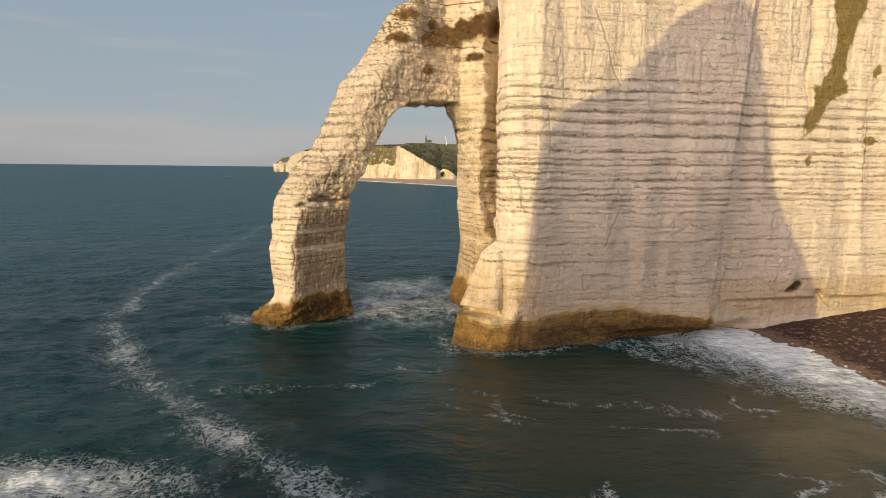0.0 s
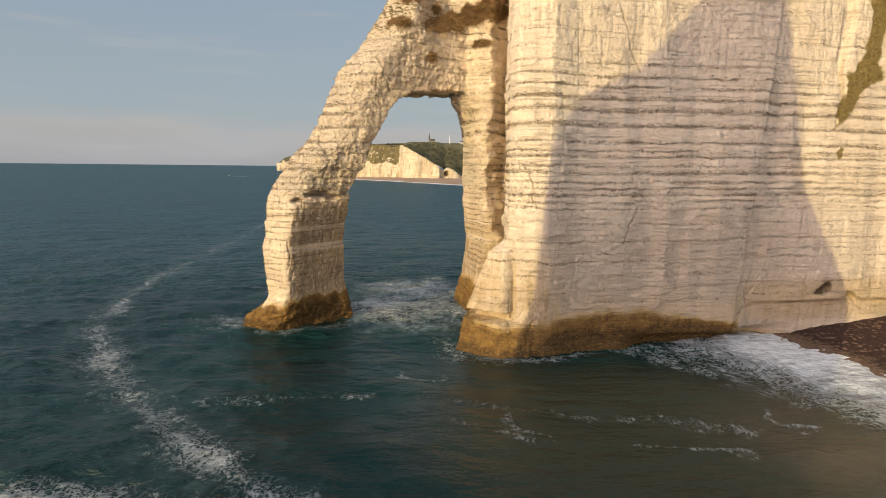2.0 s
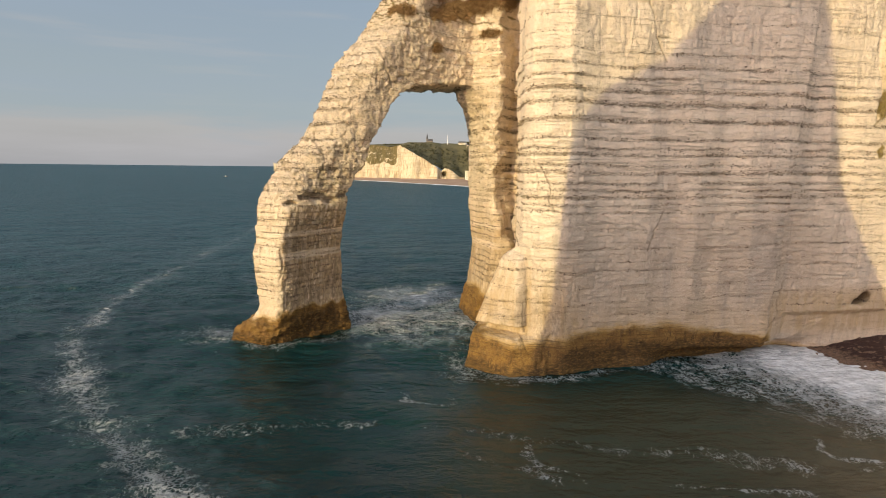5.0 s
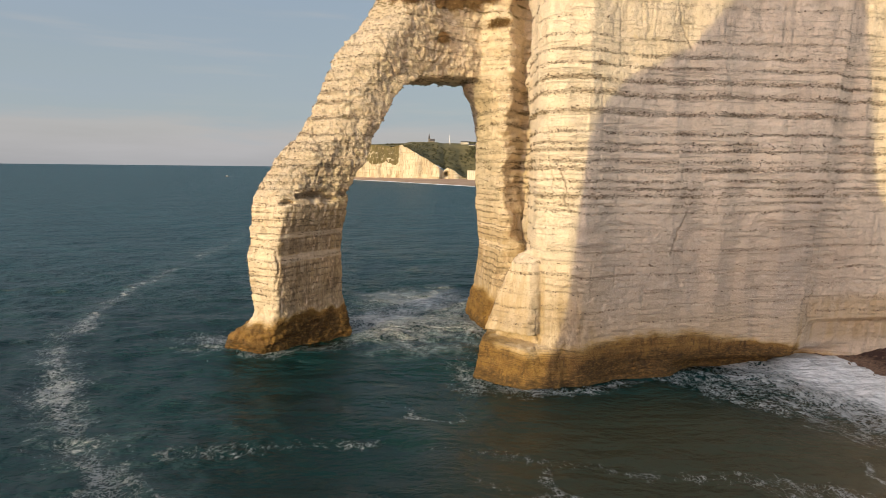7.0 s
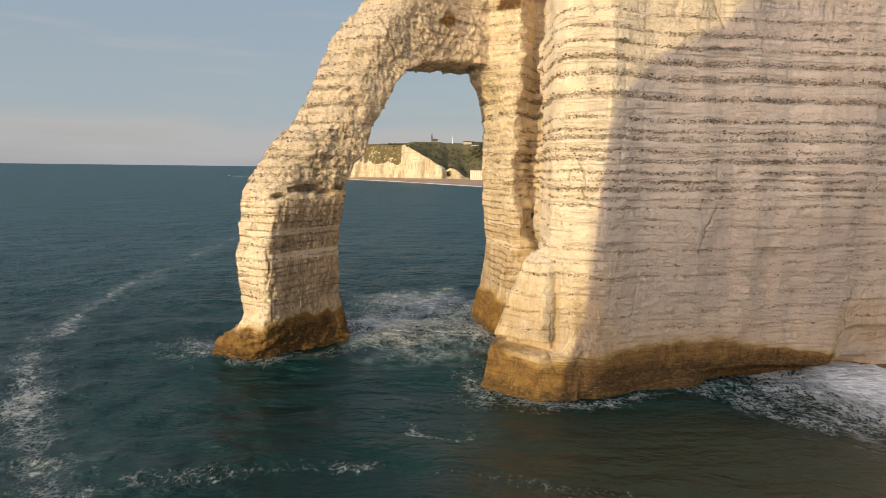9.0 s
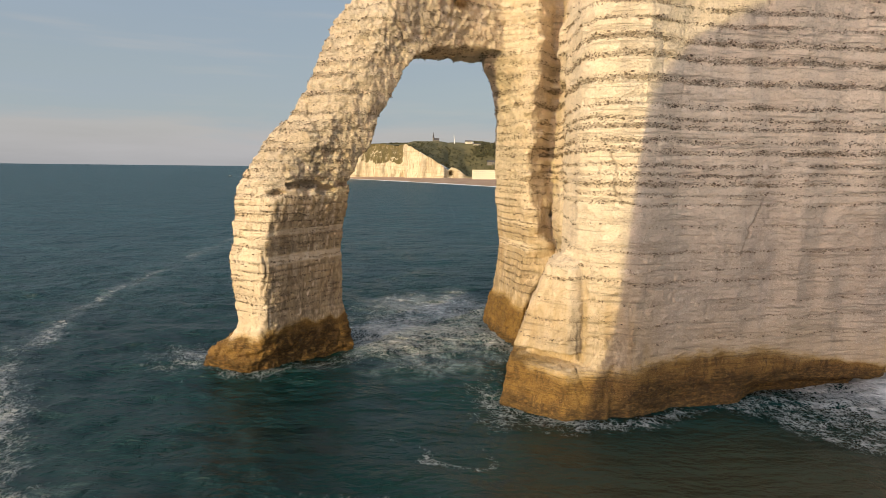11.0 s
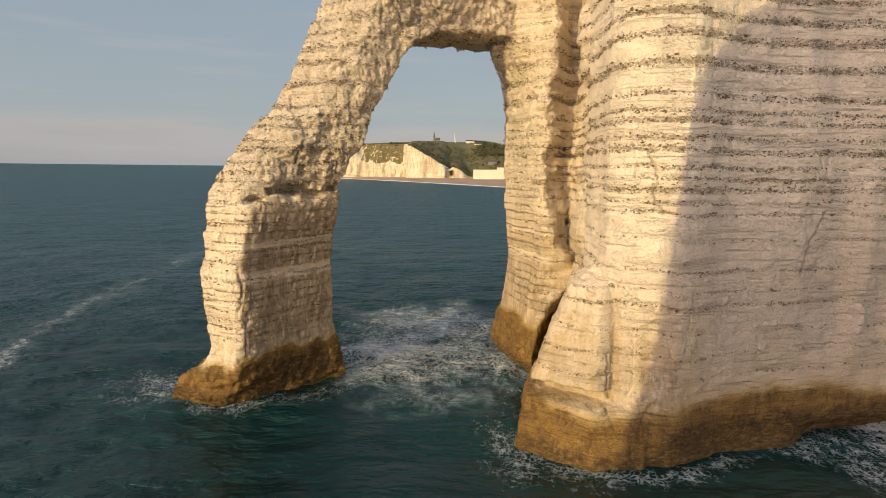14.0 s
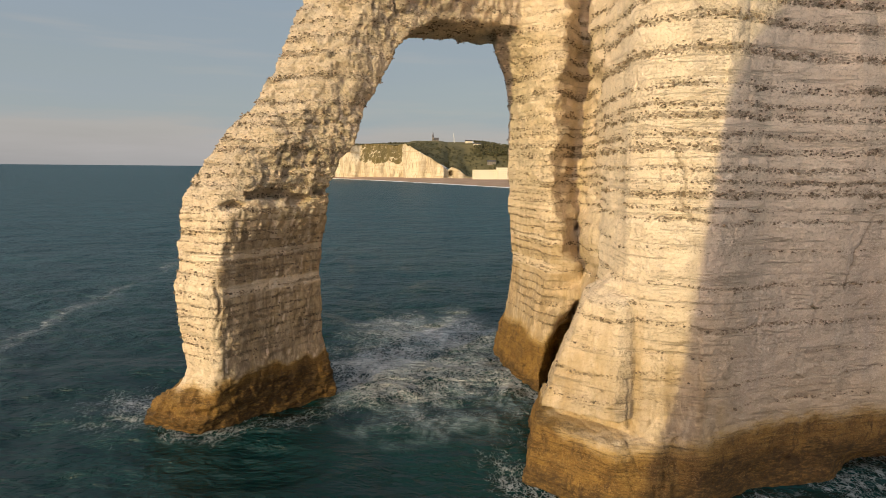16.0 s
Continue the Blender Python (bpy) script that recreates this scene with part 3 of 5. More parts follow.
def split_quads(verts, faces):
    """Each quad into four."""
    e = np.sort(np.stack([faces, np.roll(faces, -1, 1)], 2).reshape(-1, 2), 1)
    key = e[:, 0].astype(np.int64) * len(verts) + e[:, 1]
    uniq, inv = np.unique(key, return_inverse=True)
    ea, eb = uniq // len(verts), uniq % len(verts)
    n, m = len(verts), len(uniq)
    out = np.concatenate([verts, (verts[ea] + verts[eb]) / 2, verts[faces].mean(1)])
    inv = inv.reshape(-1, 4) + n
    mid_ = np.arange(len(faces)) + n + m
    quads = [np.stack([faces[:, q], inv[:, q], mid_, inv[:, (q + 3) % 4]], 1) for q in range(4)]
    return out, np.concatenate(quads)


def vertex_normals(verts, faces):
    a = np.cross(verts[faces[:, 2]] - verts[faces[:, 0]], verts[faces[:, 3]] - verts[faces[:, 1]])
    n = np.zeros_like(verts)
    for q in range(4):
        for c in range(3):
            n[:, c] += np.bincount(faces[:, q], a[:, c], len(verts))
    return n / np.maximum(np.linalg.norm(n, axis=1, keepdims=True), 1e-9)


def bed_wave(x, y):
    """Beds are not quite level."""
    return 0.18 * vnoise(x / 11, y / 11, x * 0 + 3.3, 21) + 0.10 * vnoise(x / 3.1, y / 3.1, x * 0 + 7.7, 22)


def raw_mesh(name, verts, faces, mats=(), smooth=True, normals=None):
    me = bpy.data.meshes.new(name)
    k = faces.shape[1]
    me.vertices.add(len(verts))
    me.vertices.foreach_set("co", np.ascontiguousarray(verts, np.float32).ravel())
    me.loops.add(faces.size)
    me.loops.foreach_set("vertex_index", np.ascontiguousarray(faces, np.int32).ravel())
    me.polygons.add(len(faces))
    me.polygons.foreach_set("loop_start", np.arange(0, faces.size, k, dtype=np.int32))
    me.update(calc_edges=True)
    me.polygons.foreach_set("use_smooth", np.full(len(faces), smooth))
    if normals is not None:
        me.normals_split_custom_set_from_vertices(normals.tolist())
    for m in mats:
        me.materials.append(m)
    return me


def set_attr(me, name, values):
    a = me.attributes.new(name, "FLOAT", "POINT")
    a.data.foreach_set("value", np.ascontiguousarray(values, np.float32))


def part(name, me, parent, label="", kind=""):
    ob = new(name, me)
    ob.parent = parent
    return tagged(ob, label, kind=kind)


def holder(name, place=(0, 0, 0), **tags):
    ob = new(name)
    ob.location = place
    return tagged(ob, **tags)


VOX = 0.31
verts, quads = surface_nets(-36, 76, -1.4, 403, 170, 212, VOX)
qm = verts[quads].mean(1)
hidden = (qm[:, 2] > 58.6) | ((qm[:, 1] > 114) & (qm[:, 0] > 13)) | (qm[:, 0] > 82)
plain = quads[hidden]
verts, quads = split_quads(verts, quads[~hidden])
quads = np.concatenate([quads, plain])
# finer relief: blocks within each bed, notches along the flint, grain
vx, vy, vz = verts.T
nrm = vertex_normals(verts, quads)
wave = bed_wave(vx, vy)
bed = np.searchsorted(np.array(BEDS), vz - wave).astype(np.float32)
arch_side = step(-vx, -10.8, -8.0) * (1 - step(vx, 1.5, 2.5) * (1 - step(vy, 96, 99)))
rough_up = step(vz, 18, 25) * arch_side
minor = np.floor((vz - wave) / 0.95 + 0.35 * vnoise(vx / 5, vy / 5, vz * 0, 33))
d1, tag1 = cells(vx / 1.15, vy / 1.15, minor * 1.71 + vz * 0.12, 31)
_, tag2 = cells(vx / 0.55, vy / 0.55, minor * 2.3 + vz * 0.9, 35)
amp = 0.03 + 0.06 * arch_side + 0.02 * rough_up
disp = amp * (tag1 - 0.5) * 1.5 + amp * (0.42 - d1) * 0.45 + (0.03 + 0.04 * arch_side + 0.03 * rough_up) * (tag2 - 0.5) * 1.6
disp += (0.05 + 0.06 * arch_side * step(vz, 18, 22)) * vnoise(vx / 0.9, vy / 0.9, vz / 0.7, 41) + 0.06 * vnoise(vx / 0.4, vy / 0.4, vz / 0.35, 43)
knob = vnoise(vx / 0.55, vy / 0.55, vz / 0.5, 48) + 0.6 * vnoise(vx / 0.28, vy / 0.28, vz / 0.26, 49)
disp += rough_up * (0.02 * knob + 0.04 * vnoise(vx / 1.5, vy / 1.5, vz / 1.0, 50))
# upright flutes between the flint rows of the bow
fs = np.zeros(len(verts), np.float32)
fs[vx < 14], _ = along(vx[vx < 14], vy[vx < 14])
fl1 = np.abs(vnoise(fs / 0.95 + 0.25 * vnoise(vz / 2, fs / 3, vz * 0, 36), bed * 7.7, vz / 5, 37))
fl2 = np.abs(vnoise(fs / 0.62, bed * 3.1 + 5, vz / 2.6, 38))
disp += rough_up * (0.13 * np.sqrt(fl1) + 0.10 * np.sqrt(fl2) - 0.13)
# broken blocks, large and small, over the bow
ru = rough_up > 0.02
d3, tag3 = cells(vx[ru] / 1.05, vy[ru] / 1.05, vz[ru] / 0.85, 91)
d4, tag4 = cells(vx[ru] / 0.52, vy[ru] / 0.52, vz[ru] / 0.46, 95)
disp[ru] += rough_up[ru] * (0.17 * (tag3 - 0.5) + 0.06 * (0.5 - d3) + 0.26 * (tag4 - 0.5) + 0.10 * (0.45 - d4))
disp += 0.5 * rough_up * 0.25 * ((vz - wave - np.array(BEDS + [64.0])[np.minimum(bed, len(BEDS)).astype(int)]) / 1.6 + 0.5)
# upright joints
joint = np.abs(vnoise(vx / 2.2, vy / 2.2, vz / 16, 45))
disp -= 0.16 * (1 - step(joint, 0.0, 0.07)) * (0.5 + 0.5 * vnoise(vx / 6, vy / 6, vz / 6, 46))
rim = np.zeros(len(verts), np.float32)
near_arch = vx < 12
es, en = along(vx[near_arch], vy[near_arch])
rim[near_arch] = 1 - step(np.abs(poly_sdf(es, vz[near_arch], HOLE)), 0.3, 1.6)
pier_v = step(vy, 101, 104) * step(vx, -1.5, 1.5) * arch_side
disp = disp * (1 - 0.45 * rim) * (1 - 0.3 * pier_v)
flint = np.zeros(len(verts), np.float32)
fold_v = vnoise(vx / 3.2, vy / 5, vz / 30, 13) + 0.5 * vnoise(vx / 1.4, vy / 3, vz / 30, 14)
for zb, sb in zip(BEDS, BED_STRENGTH):
    patch = np.clip(0.88 + 0.30 * vnoise(vx / 4.0, vy / 4.0, vx * 0 + zb, 51) + 0.22 * vnoise(vx / 1.1, vy / 1.1, vx * 0 + zb, 57), 0.0, 1.15)
    ripple = 0.10 * vnoise(vx / 0.9, vy / 0.9, vx * 0 + zb, 58) + 0.12 * vnoise(vx / 2.3, vy / 2.3, vx * 0 + zb, 59) + 0.30 * fold_v * (zb < 21)
    offs = (vz - wave - zb - ripple) / (0.14 + 0.20 * sb + 0.06 * rough_up)
    twin = (vz - wave - zb - ripple - 0.42) / 0.10
    sb = max(sb, 0.0)
    g = np.maximum(np.exp(-offs ** 4), 0.6 * (sb > 0.55) * np.exp(-twin ** 4)) * np.maximum(np.sqrt(sb) * (1 - 0.2 * rough_up), 0.66 * rough_up) * patch
    flint = np.maximum(flint, g)
row = np.abs(((vz - wave) / 0.95 + 0.35 * vnoise(vx / 5, vy / 5, vz * 0, 33)) % 1.0 - 0.5)
rows = np.clip((row - 0.36) / 0.12, 0, 1) * (1.05 * arch_side * (1 - step(vz, 19, 23)) * (1 - step(vz, 12.9, 13.3) * (1 - step(vz, 14.0, 14.4))) + 0.55 * rough_up * (1 - pier_v) + 0.6 * pier_v * step(vz, 5, 9)) * np.clip(0.8 + 0.7 * vnoise(vx / 2.5, vy / 2.5, vz, 53), 0.1, 1.05)
row2 = np.abs(((vz - wave) / 0.62 + 0.4 * vnoise(vx / 4, vy / 4, vz * 0, 34)) % 1.0 - 0.5)
rows = np.maximum(rows, np.clip((row2 - 0.33) / 0.12, 0, 1) * 0.9 * arch_side * (1 - pier_v) * (1 - step(vz, 21, 24)) * np.clip(0.55 + 1.0 * vnoise(vx / 1.8, vy / 1.8, vz / 0.8, 54), 0, 1.1)
                  * (1 - step(vz, 12.9, 13.3) * (1 - step(vz, 14.0, 14.4))))
flint = np.maximum(flint, rows * step(vz, 5, 8))
side = 1 - np.abs(nrm[:, 2])
# upright flutes of the weathered upper wall
hw_ = step(vx, 11, 13) * step(vz + 2.5 * vnoise(vx / 7, vy / 7, vz * 0, 78), 37, 43) * (vy < 100)
disp += hw_ * (0.20 * np.sqrt(np.abs(vnoise(vx / 1.25 + 0.3 * vnoise(vz / 3, vx / 3, vz * 0, 79), vz / 6, vz * 0, 80))) + 0.12 * np.sqrt(np.abs(vnoise(vx / 0.7, vz / 2.4, vz * 0, 96))) - 0.18)
# single cracks, by their course on the wall (along, height)
CRACKS_WALL = [[(23.2, 51), (25.4, 46), (26.2, 43), (27.9, 40)], [(28.6, 21), (27.6, 18.5), (26.7, 15.8)], [(12.4, 25.7), (13.1, 23.6), (12.8, 22.6), (13.5, 21)],
               [(10.3, 9.2), (10.1, 7.6), (10.4, 5.2)], [(10.1, 4.6), (10.5, 3.2), (11.3, 2.6), (11.9, 1.4)], [(13.6, 5.2), (12.7, 3.2), (12.3, 1.0)],
               [(48.4, 11), (47.4, 8), (47.9, 5.8), (45.6, 3.8)], [(71.6, 40), (72.4, 33), (72.0, 27), (72.8, 22)], [(67.0, 6.6), (68.2, 5.0), (69.4, 4.2)]]
CRACKS_BOW = [[(6.0, 31.6), (5.6, 29.6), (6.0, 27.2), (5.4, 24.6)], [(-0.6, 14.5), (-0.2, 12.6), (-0.5, 10.5)], [(14.2, 44), (15.0, 41), (16.4, 38.6)]]
crack = np.zeros(len(verts), np.float32)
jag = 0.16 * vnoise(vx / 0.5, vz / 0.5, vx * 0, 76)
on_wall = (vx > 9.5) & (vy < 97) & (nrm[:, 1] < 0.2)
for line in CRACKS_WALL:
    crack[on_wall] = np.maximum(crack[on_wall], 1 - step(line_dist(vx[on_wall] + jag[on_wall], vz[on_wall], line), 0.02, 0.17))
on_bow = (vx < 3) & (nrm[:, 1] < 0.2)
bs_, _bn = along(vx[on_bow], vy[on_bow])
for line in CRACKS_BOW:
    crack[on_bow] = np.maximum(crack[on_bow], 1 - step(line_dist(bs_ + jag[on_bow], vz[on_bow], line), 0.02, 0.19))
disp -= 0.18 * crack
disp -= (0.07 - 0.03 * rough_up) * flint * side
disp += 0.10 * vnoise(vx / 3, vy / 3, bed * 5.3, 55) * side
tide_top = 5.7 - 0.6 * (1 - step(vx, 13, 20)) * step(vx, 0, 3) * (vy < 97) + 0.5 * vnoise(vx / 5, vy / 5, vx * 0, 61) + 0.25 * vnoise(vx / 1.1, vy / 1.1, vz / 2, 62) - 2.2 * step(vx, 30, 46) - 3.2 * step(vx, 46, 49) - 0.8 * step(vx, 4, 6) * (1 - step(vx, 12, 15)) * (vy < 97) - 1.4 * step(-vx, 8, 12)
tide_top = tide_top + 1.3 * step(-vx, 8, 12) * step(nrm[:, 0], 0.3, 0.7) * np.clip(0.5 + vnoise(vx / 1.1, vy / 1.1, vz / 9, 67), 0, 1.5)
tide_top = tide_top + (0.25 + 1.0 * step(-vx, 8, 12)) * vnoise(vx / 1.4, vy / 1.4, vz / 5, 64)
# second term: dark waterline, plus shade painted on foot right of nose and leg
tide_shade = step(tide_top - vz, -1.4, 1.2) + step(1.2 + 1.2 * step(-vx, 8, 12) * step(nrm[:, 0], 0.3, 0.6) + 2.3 * step(vx, 13.5, 17) - 4.5 * step(vx, 45, 48) + (0.6 + 2.2 * step(vx, -23.5, -22)) * step(-vx, 8, 12) + 0.7 * vnoise(vx / 1.2, vy / 1.2, vz / 3, 63) - vz, -0.9, 0.7)
disp += (0.06 + 0.12 * arch_side + 0.20 * step(-vx, 22.5, 24.5)) * step(tide_shade, 0.3, 1.0) * (vnoise(vx / 0.8, vy / 0.8, vz / 0.6, 65) + 0.5 * vnoise(vx / 0.35, vy / 0.35, vz / 0.3, 66))
verts = (verts + nrm * disp[:, None]).astype(np.float32)
nrm = vertex_normals(verts, quads)
vx, vy, vz = verts.T
ws, wn_ = along(vx, vy)
flat = nrm[:, 2]
grassy = step(flat, 0.35, 0.6) * step(vz, 46, 50)
band_z = vz - 50.0 - 0.37 * (ws - 25) + 0.8 * vnoise(vx / 1.5, vy / 1.5, vz / 2, 70)
on_ledge = (1 - step(np.abs(band_z) - 0.07 * (ws - 25), 0.7, 1.5)) * step(ws, 22.5, 25.5) * (vx < 12.5)
for ps, pz_, pr in ((19.2, 49.7, 1.1), (24.5, 45.0, 1.0), (33.4, 47.9, 0.8), (21.8, 54.4, 1.2), (27, 53.5, 1.0)):
    on_ledge = np.maximum(on_ledge, 0.8 * (1 - step(np.hypot(ws - ps, (vz - pz_) * 1.3), pr * 0.7, pr * 1.3)))
on_ledge = on_ledge * (wn_ < 6) * (wn_ > -6.5) * (vy > 88)
GULLY = [(60.3, 33), (61.5, 33.5), (63.3, 36.3), (64.6, 39.1), (67.8, 40.5), (66.8, 45.5), (68.2, 48.6), (69.5, 55.3), (70, 64), (63, 64), (63.8, 55), (64.9, 49.8),
         (64.1, 43.6), (61.4, 40.8), (61.7, 38.1), (60.6, 34.9)]
high = (vx > 55) & (vy < 100) & (vz > 28)
in_gully = np.zeros(len(verts), np.float32)
gv = verts[high]
in_gully[high] = 1 - step(poly_sdf(gv[:, 0], gv[:, 2], GULLY) + 0.5 * vnoise(gv[:, 0] / 1.2, gv[:, 1], gv[:, 2] / 1.2, 72) + 0.3 * vnoise(gv[:, 0] / 0.5, gv[:, 1], gv[:, 2] / 0.5, 74), -0.25, 0.15)
for px__, pz__, pr__ in ((72.7, 43.9, 0.9), (72.8, 32.8, 0.9), (72.2, 31.0, 0.6), (61.8, 29.2, 0.6)):
    in_gully[high] = np.maximum(in_gully[high], 1 - step(np.hypot(gv[:, 0] - px__, (gv[:, 2] - pz__) * 0.7) + 0.5 * vnoise(gv[:, 0] / 0.6, gv[:, 1], gv[:, 2] / 0.6, 75), pr__ * 0.7, pr__))
grass = np.clip(np.maximum(grassy, np.maximum(0.75 * on_ledge * step(vnoise(vx / 2, vy / 2, vz / 1.5, 71), -0.8, -0.1), in_gully)), 0, 1)
# greyer low on the wall right of the nose, slightly so high up
wall_grey = step(vx, 12.5, 17) * (1 - step(vz + 2.0 * vnoise(vx / 6, vy / 6, vz / 9, 77), 14, 27)) * (1 - 0.7 * step(vx, 52, 62)) + 0.15 * step(vx, 14, 24) * step(vz, 36, 46) * (1 - step(vx, 56, 60))
# the nrm[:, 0] terms paint shade on right-facing sides of leg and bow
rust_shade = np.clip(step(vx, 44, 50) * step(vz, 2, 4) * (1 - step(vz, 8.5, 10.5)) * 0.9
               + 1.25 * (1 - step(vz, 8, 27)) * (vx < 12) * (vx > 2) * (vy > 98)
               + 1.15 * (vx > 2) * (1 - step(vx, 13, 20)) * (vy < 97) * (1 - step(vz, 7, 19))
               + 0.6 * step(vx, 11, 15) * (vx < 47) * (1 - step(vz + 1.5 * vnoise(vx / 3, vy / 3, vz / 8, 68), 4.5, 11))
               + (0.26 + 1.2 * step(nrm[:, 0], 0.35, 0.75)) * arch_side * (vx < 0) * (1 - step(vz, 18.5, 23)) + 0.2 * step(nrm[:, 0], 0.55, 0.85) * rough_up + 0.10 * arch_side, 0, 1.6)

rust_shade = rust_shade * (1 - 0.7 * arch_side * step(vz, 16.2, 16.5) * (1 - step(vz, 17.0, 17.3)))
rust_shade = rust_shade * (1 - 0.8 * arch_side * step(vz, 12.8, 13.2) * (1 - step(vz, 13.9, 14.3)))

sea_arch = holder("sea_arch", label="pale chalk sea arch with a slanting leg standing in the sea", category="sea arch")
chalk_cliff = holder("chalk_cliff", label="tall cream chalk cliff with level bands of dark flint", category="cliff")
fc = verts[quads].mean(1)
fbed = np.searchsorted(np.array(BEDS), fc[:, 2] - bed_wave(fc[:, 0], fc[:, 1]))
a_val = np.full(len(fc), 0.0)
for k in range(0, len(fc), 200000):
    q = fc[k:k + 200000]
    sl, nl = along(q[:, 0], q[:, 1])
    a_val[k:k + 200000] = np.where((sl < 40) & (nl > -8) & (q[:, 0] < 11.2) & (q[:, 1] > np.where(q[:, 0] > 2, 100.5, 80)), np.where((sl > 25) & (q[:, 2] < 39.9), 2, 1), 0)
attrs = (("flint", flint), ("tide_shade", tide_shade), ("grass", grass), ("rust_shade", rust_shade), ("wall_grey", wall_grey), ("crack", crack), ("craggy", rough_up * (1 - 0.75 * pier_v)))
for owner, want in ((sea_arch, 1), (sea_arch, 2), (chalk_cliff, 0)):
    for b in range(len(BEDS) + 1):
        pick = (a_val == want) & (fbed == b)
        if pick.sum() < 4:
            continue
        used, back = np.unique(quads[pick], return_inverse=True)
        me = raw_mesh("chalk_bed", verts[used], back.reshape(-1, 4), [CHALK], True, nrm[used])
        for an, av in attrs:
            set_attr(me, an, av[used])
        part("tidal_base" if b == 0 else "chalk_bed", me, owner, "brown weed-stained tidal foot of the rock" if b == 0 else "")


# ---- flint nodules along the beds ----
def lumps(centres, sizes, rng, flat_=0.7):
    """Many small uneven stones in one mesh."""
    p = (1 + 5 ** 0.5) / 2
    base = np.array([(-1, p, 0), (1, p, 0), (-1, -p, 0), (1, -p, 0), (0, -1, p), (0, 1, p), (0, -1, -p), (0, 1, -p),
                     (p, 0, -1), (p, 0, 1), (-p, 0, -1), (-p, 0, 1)], np.float32) / 1.9
    tri = np.array([(0, 11, 5), (0, 5, 1), (0, 1, 7), (0, 7, 10), (0, 10, 11), (1, 5, 9), (5, 11, 4), (11, 10, 2), (10, 7, 6), (7, 1, 8),
                    (3, 9, 4), (3, 4, 2), (3, 2, 6), (3, 6, 8), (3, 8, 9), (4, 9, 5), (2, 4, 11), (6, 2, 10), (8, 6, 7), (9, 8, 1)])
    n = len(centres)
    ang = rng.uniform(0, 6.28, n)
    v = base[None] * rng.uniform(0.65, 1.25, (n, 12, 1)) * np.stack([rng.uniform(0.8, 1.6, n), rng.uniform(0.7, 1.1, n), np.full(n, flat_)], 1)[:, None]
    c, s = np.cos(ang)[:, None], np.sin(ang)[:, None]
    v = np.stack([v[:, :, 0] * c - v[:, :, 1] * s, v[:, :, 0] * s + v[:, :, 1] * c, v[:, :, 2]], 2)
    v = v * sizes[:, None, None] + centres[:, None]
    return v.reshape(-1, 3), (tri[None] + 12 * np.arange(n)[:, None, None]).reshape(-1, 3)


rng = np.random.default_rng(7)
facing = (nrm[:, 1] < 0.35) & (vy < 126) & (vx < 82) & (vz < 58) & (vz > 6.8)
chance = np.clip(flint - 0.28, 0, 1) * facing * 0.55
chosen = np.nonzero(rng.uniform(0, 1, len(verts)) < chance)[0]
for owner, on in ((sea_arch, (vx < 11.2) & (vy > np.where(vx > 2, 100.5, 80))), (chalk_cliff, ~((vx < 11.2) & (vy > np.where(vx > 2, 100.5, 80))))):
    idx = chosen[on[chosen]]
    size = rng.uniform(0.04, 0.12, len(idx)) * rng.uniform(0.8, 1.3, len(idx))
    at = verts[idx] + nrm[idx] * 0.03 + rng.uniform(-0.1, 0.1, (len(idx), 3))
    lv, lf = lumps(at, size, rng)
    part("flint", raw_mesh("flint", lv, lf, [FLINT]), owner, "dark flint nodules in level rows", "stuff")


# ---- dry grass on ledges ----
def blades(idx, count, length, mat, name, owner, label, droop):
    pick_ = rng.choice(idx, count)
    root = verts[pick_] + rng.uniform(-0.2, 0.2, (count, 3))
    out = nrm[pick_] * 0.5 + np.array([0, 0, 0.4]) + rng.normal(0, 0.35, (count, 3)) - np.array([0, 0, droop])
    out /= np.linalg.norm(out, axis=1, keepdims=True)
    ln = rng.uniform(0.5, 1.0, (count, 1)) * length
    wide = np.cross(out, rng.normal(0, 1, (count, 3)))
    wide = wide / np.linalg.norm(wide, axis=1, keepdims=True) * 0.035
    tip = root + out * ln - np.array([0, 0, 0.25]) * ln
    mid_ = root + out * ln * 0.55
    v = np.stack([root - wide, root + wide, mid_ + wide * 0.8, tip, mid_ - wide * 0.8], 1).reshape(-1, 3)
    f = np.arange(count)[:, None] * 5 + np.array([[0, 1, 2, 3, 4]])
    part(name, raw_mesh(name, v, f, [mat], False), owner, label, "stuff")


ledge_idx = np.nonzero((on_ledge * grass > 0.25) & (nrm[:, 1] < 0.3))[0]
if len(ledge_idx):
    blades(ledge_idx, 16000, 1.0, DRY, "dry_grass", sea_arch, "rust-brown dry grass hanging on the ledge", 0.5)
gully_idx = np.nonzero(in_gully > 0.5)[0]
if len(gully_idx):
    blades(gully_idx, 7000, 0.4, GREEN, "gully_grass", chalk_cliff, "olive grass in the steep gully", 0.2)


# ---- the sea ----
def spread(lo, hi, h, a, b):
    """Even steps from lo to hi, then growing ones out to a and b."""
    mid_ = list(np.arange(lo, hi, h))
    left, stp, q = [], h, lo
    while q > a:
        stp *= 1.13
        q -= stp
        left.append(max(q, a))
    right, stp, q = [], h, mid_[-1]
    while q < b:
        stp *= 1.13
        q += stp
        right.append(min(q, b))
    return np.array(left[::-1] + mid_ + right, np.float32)


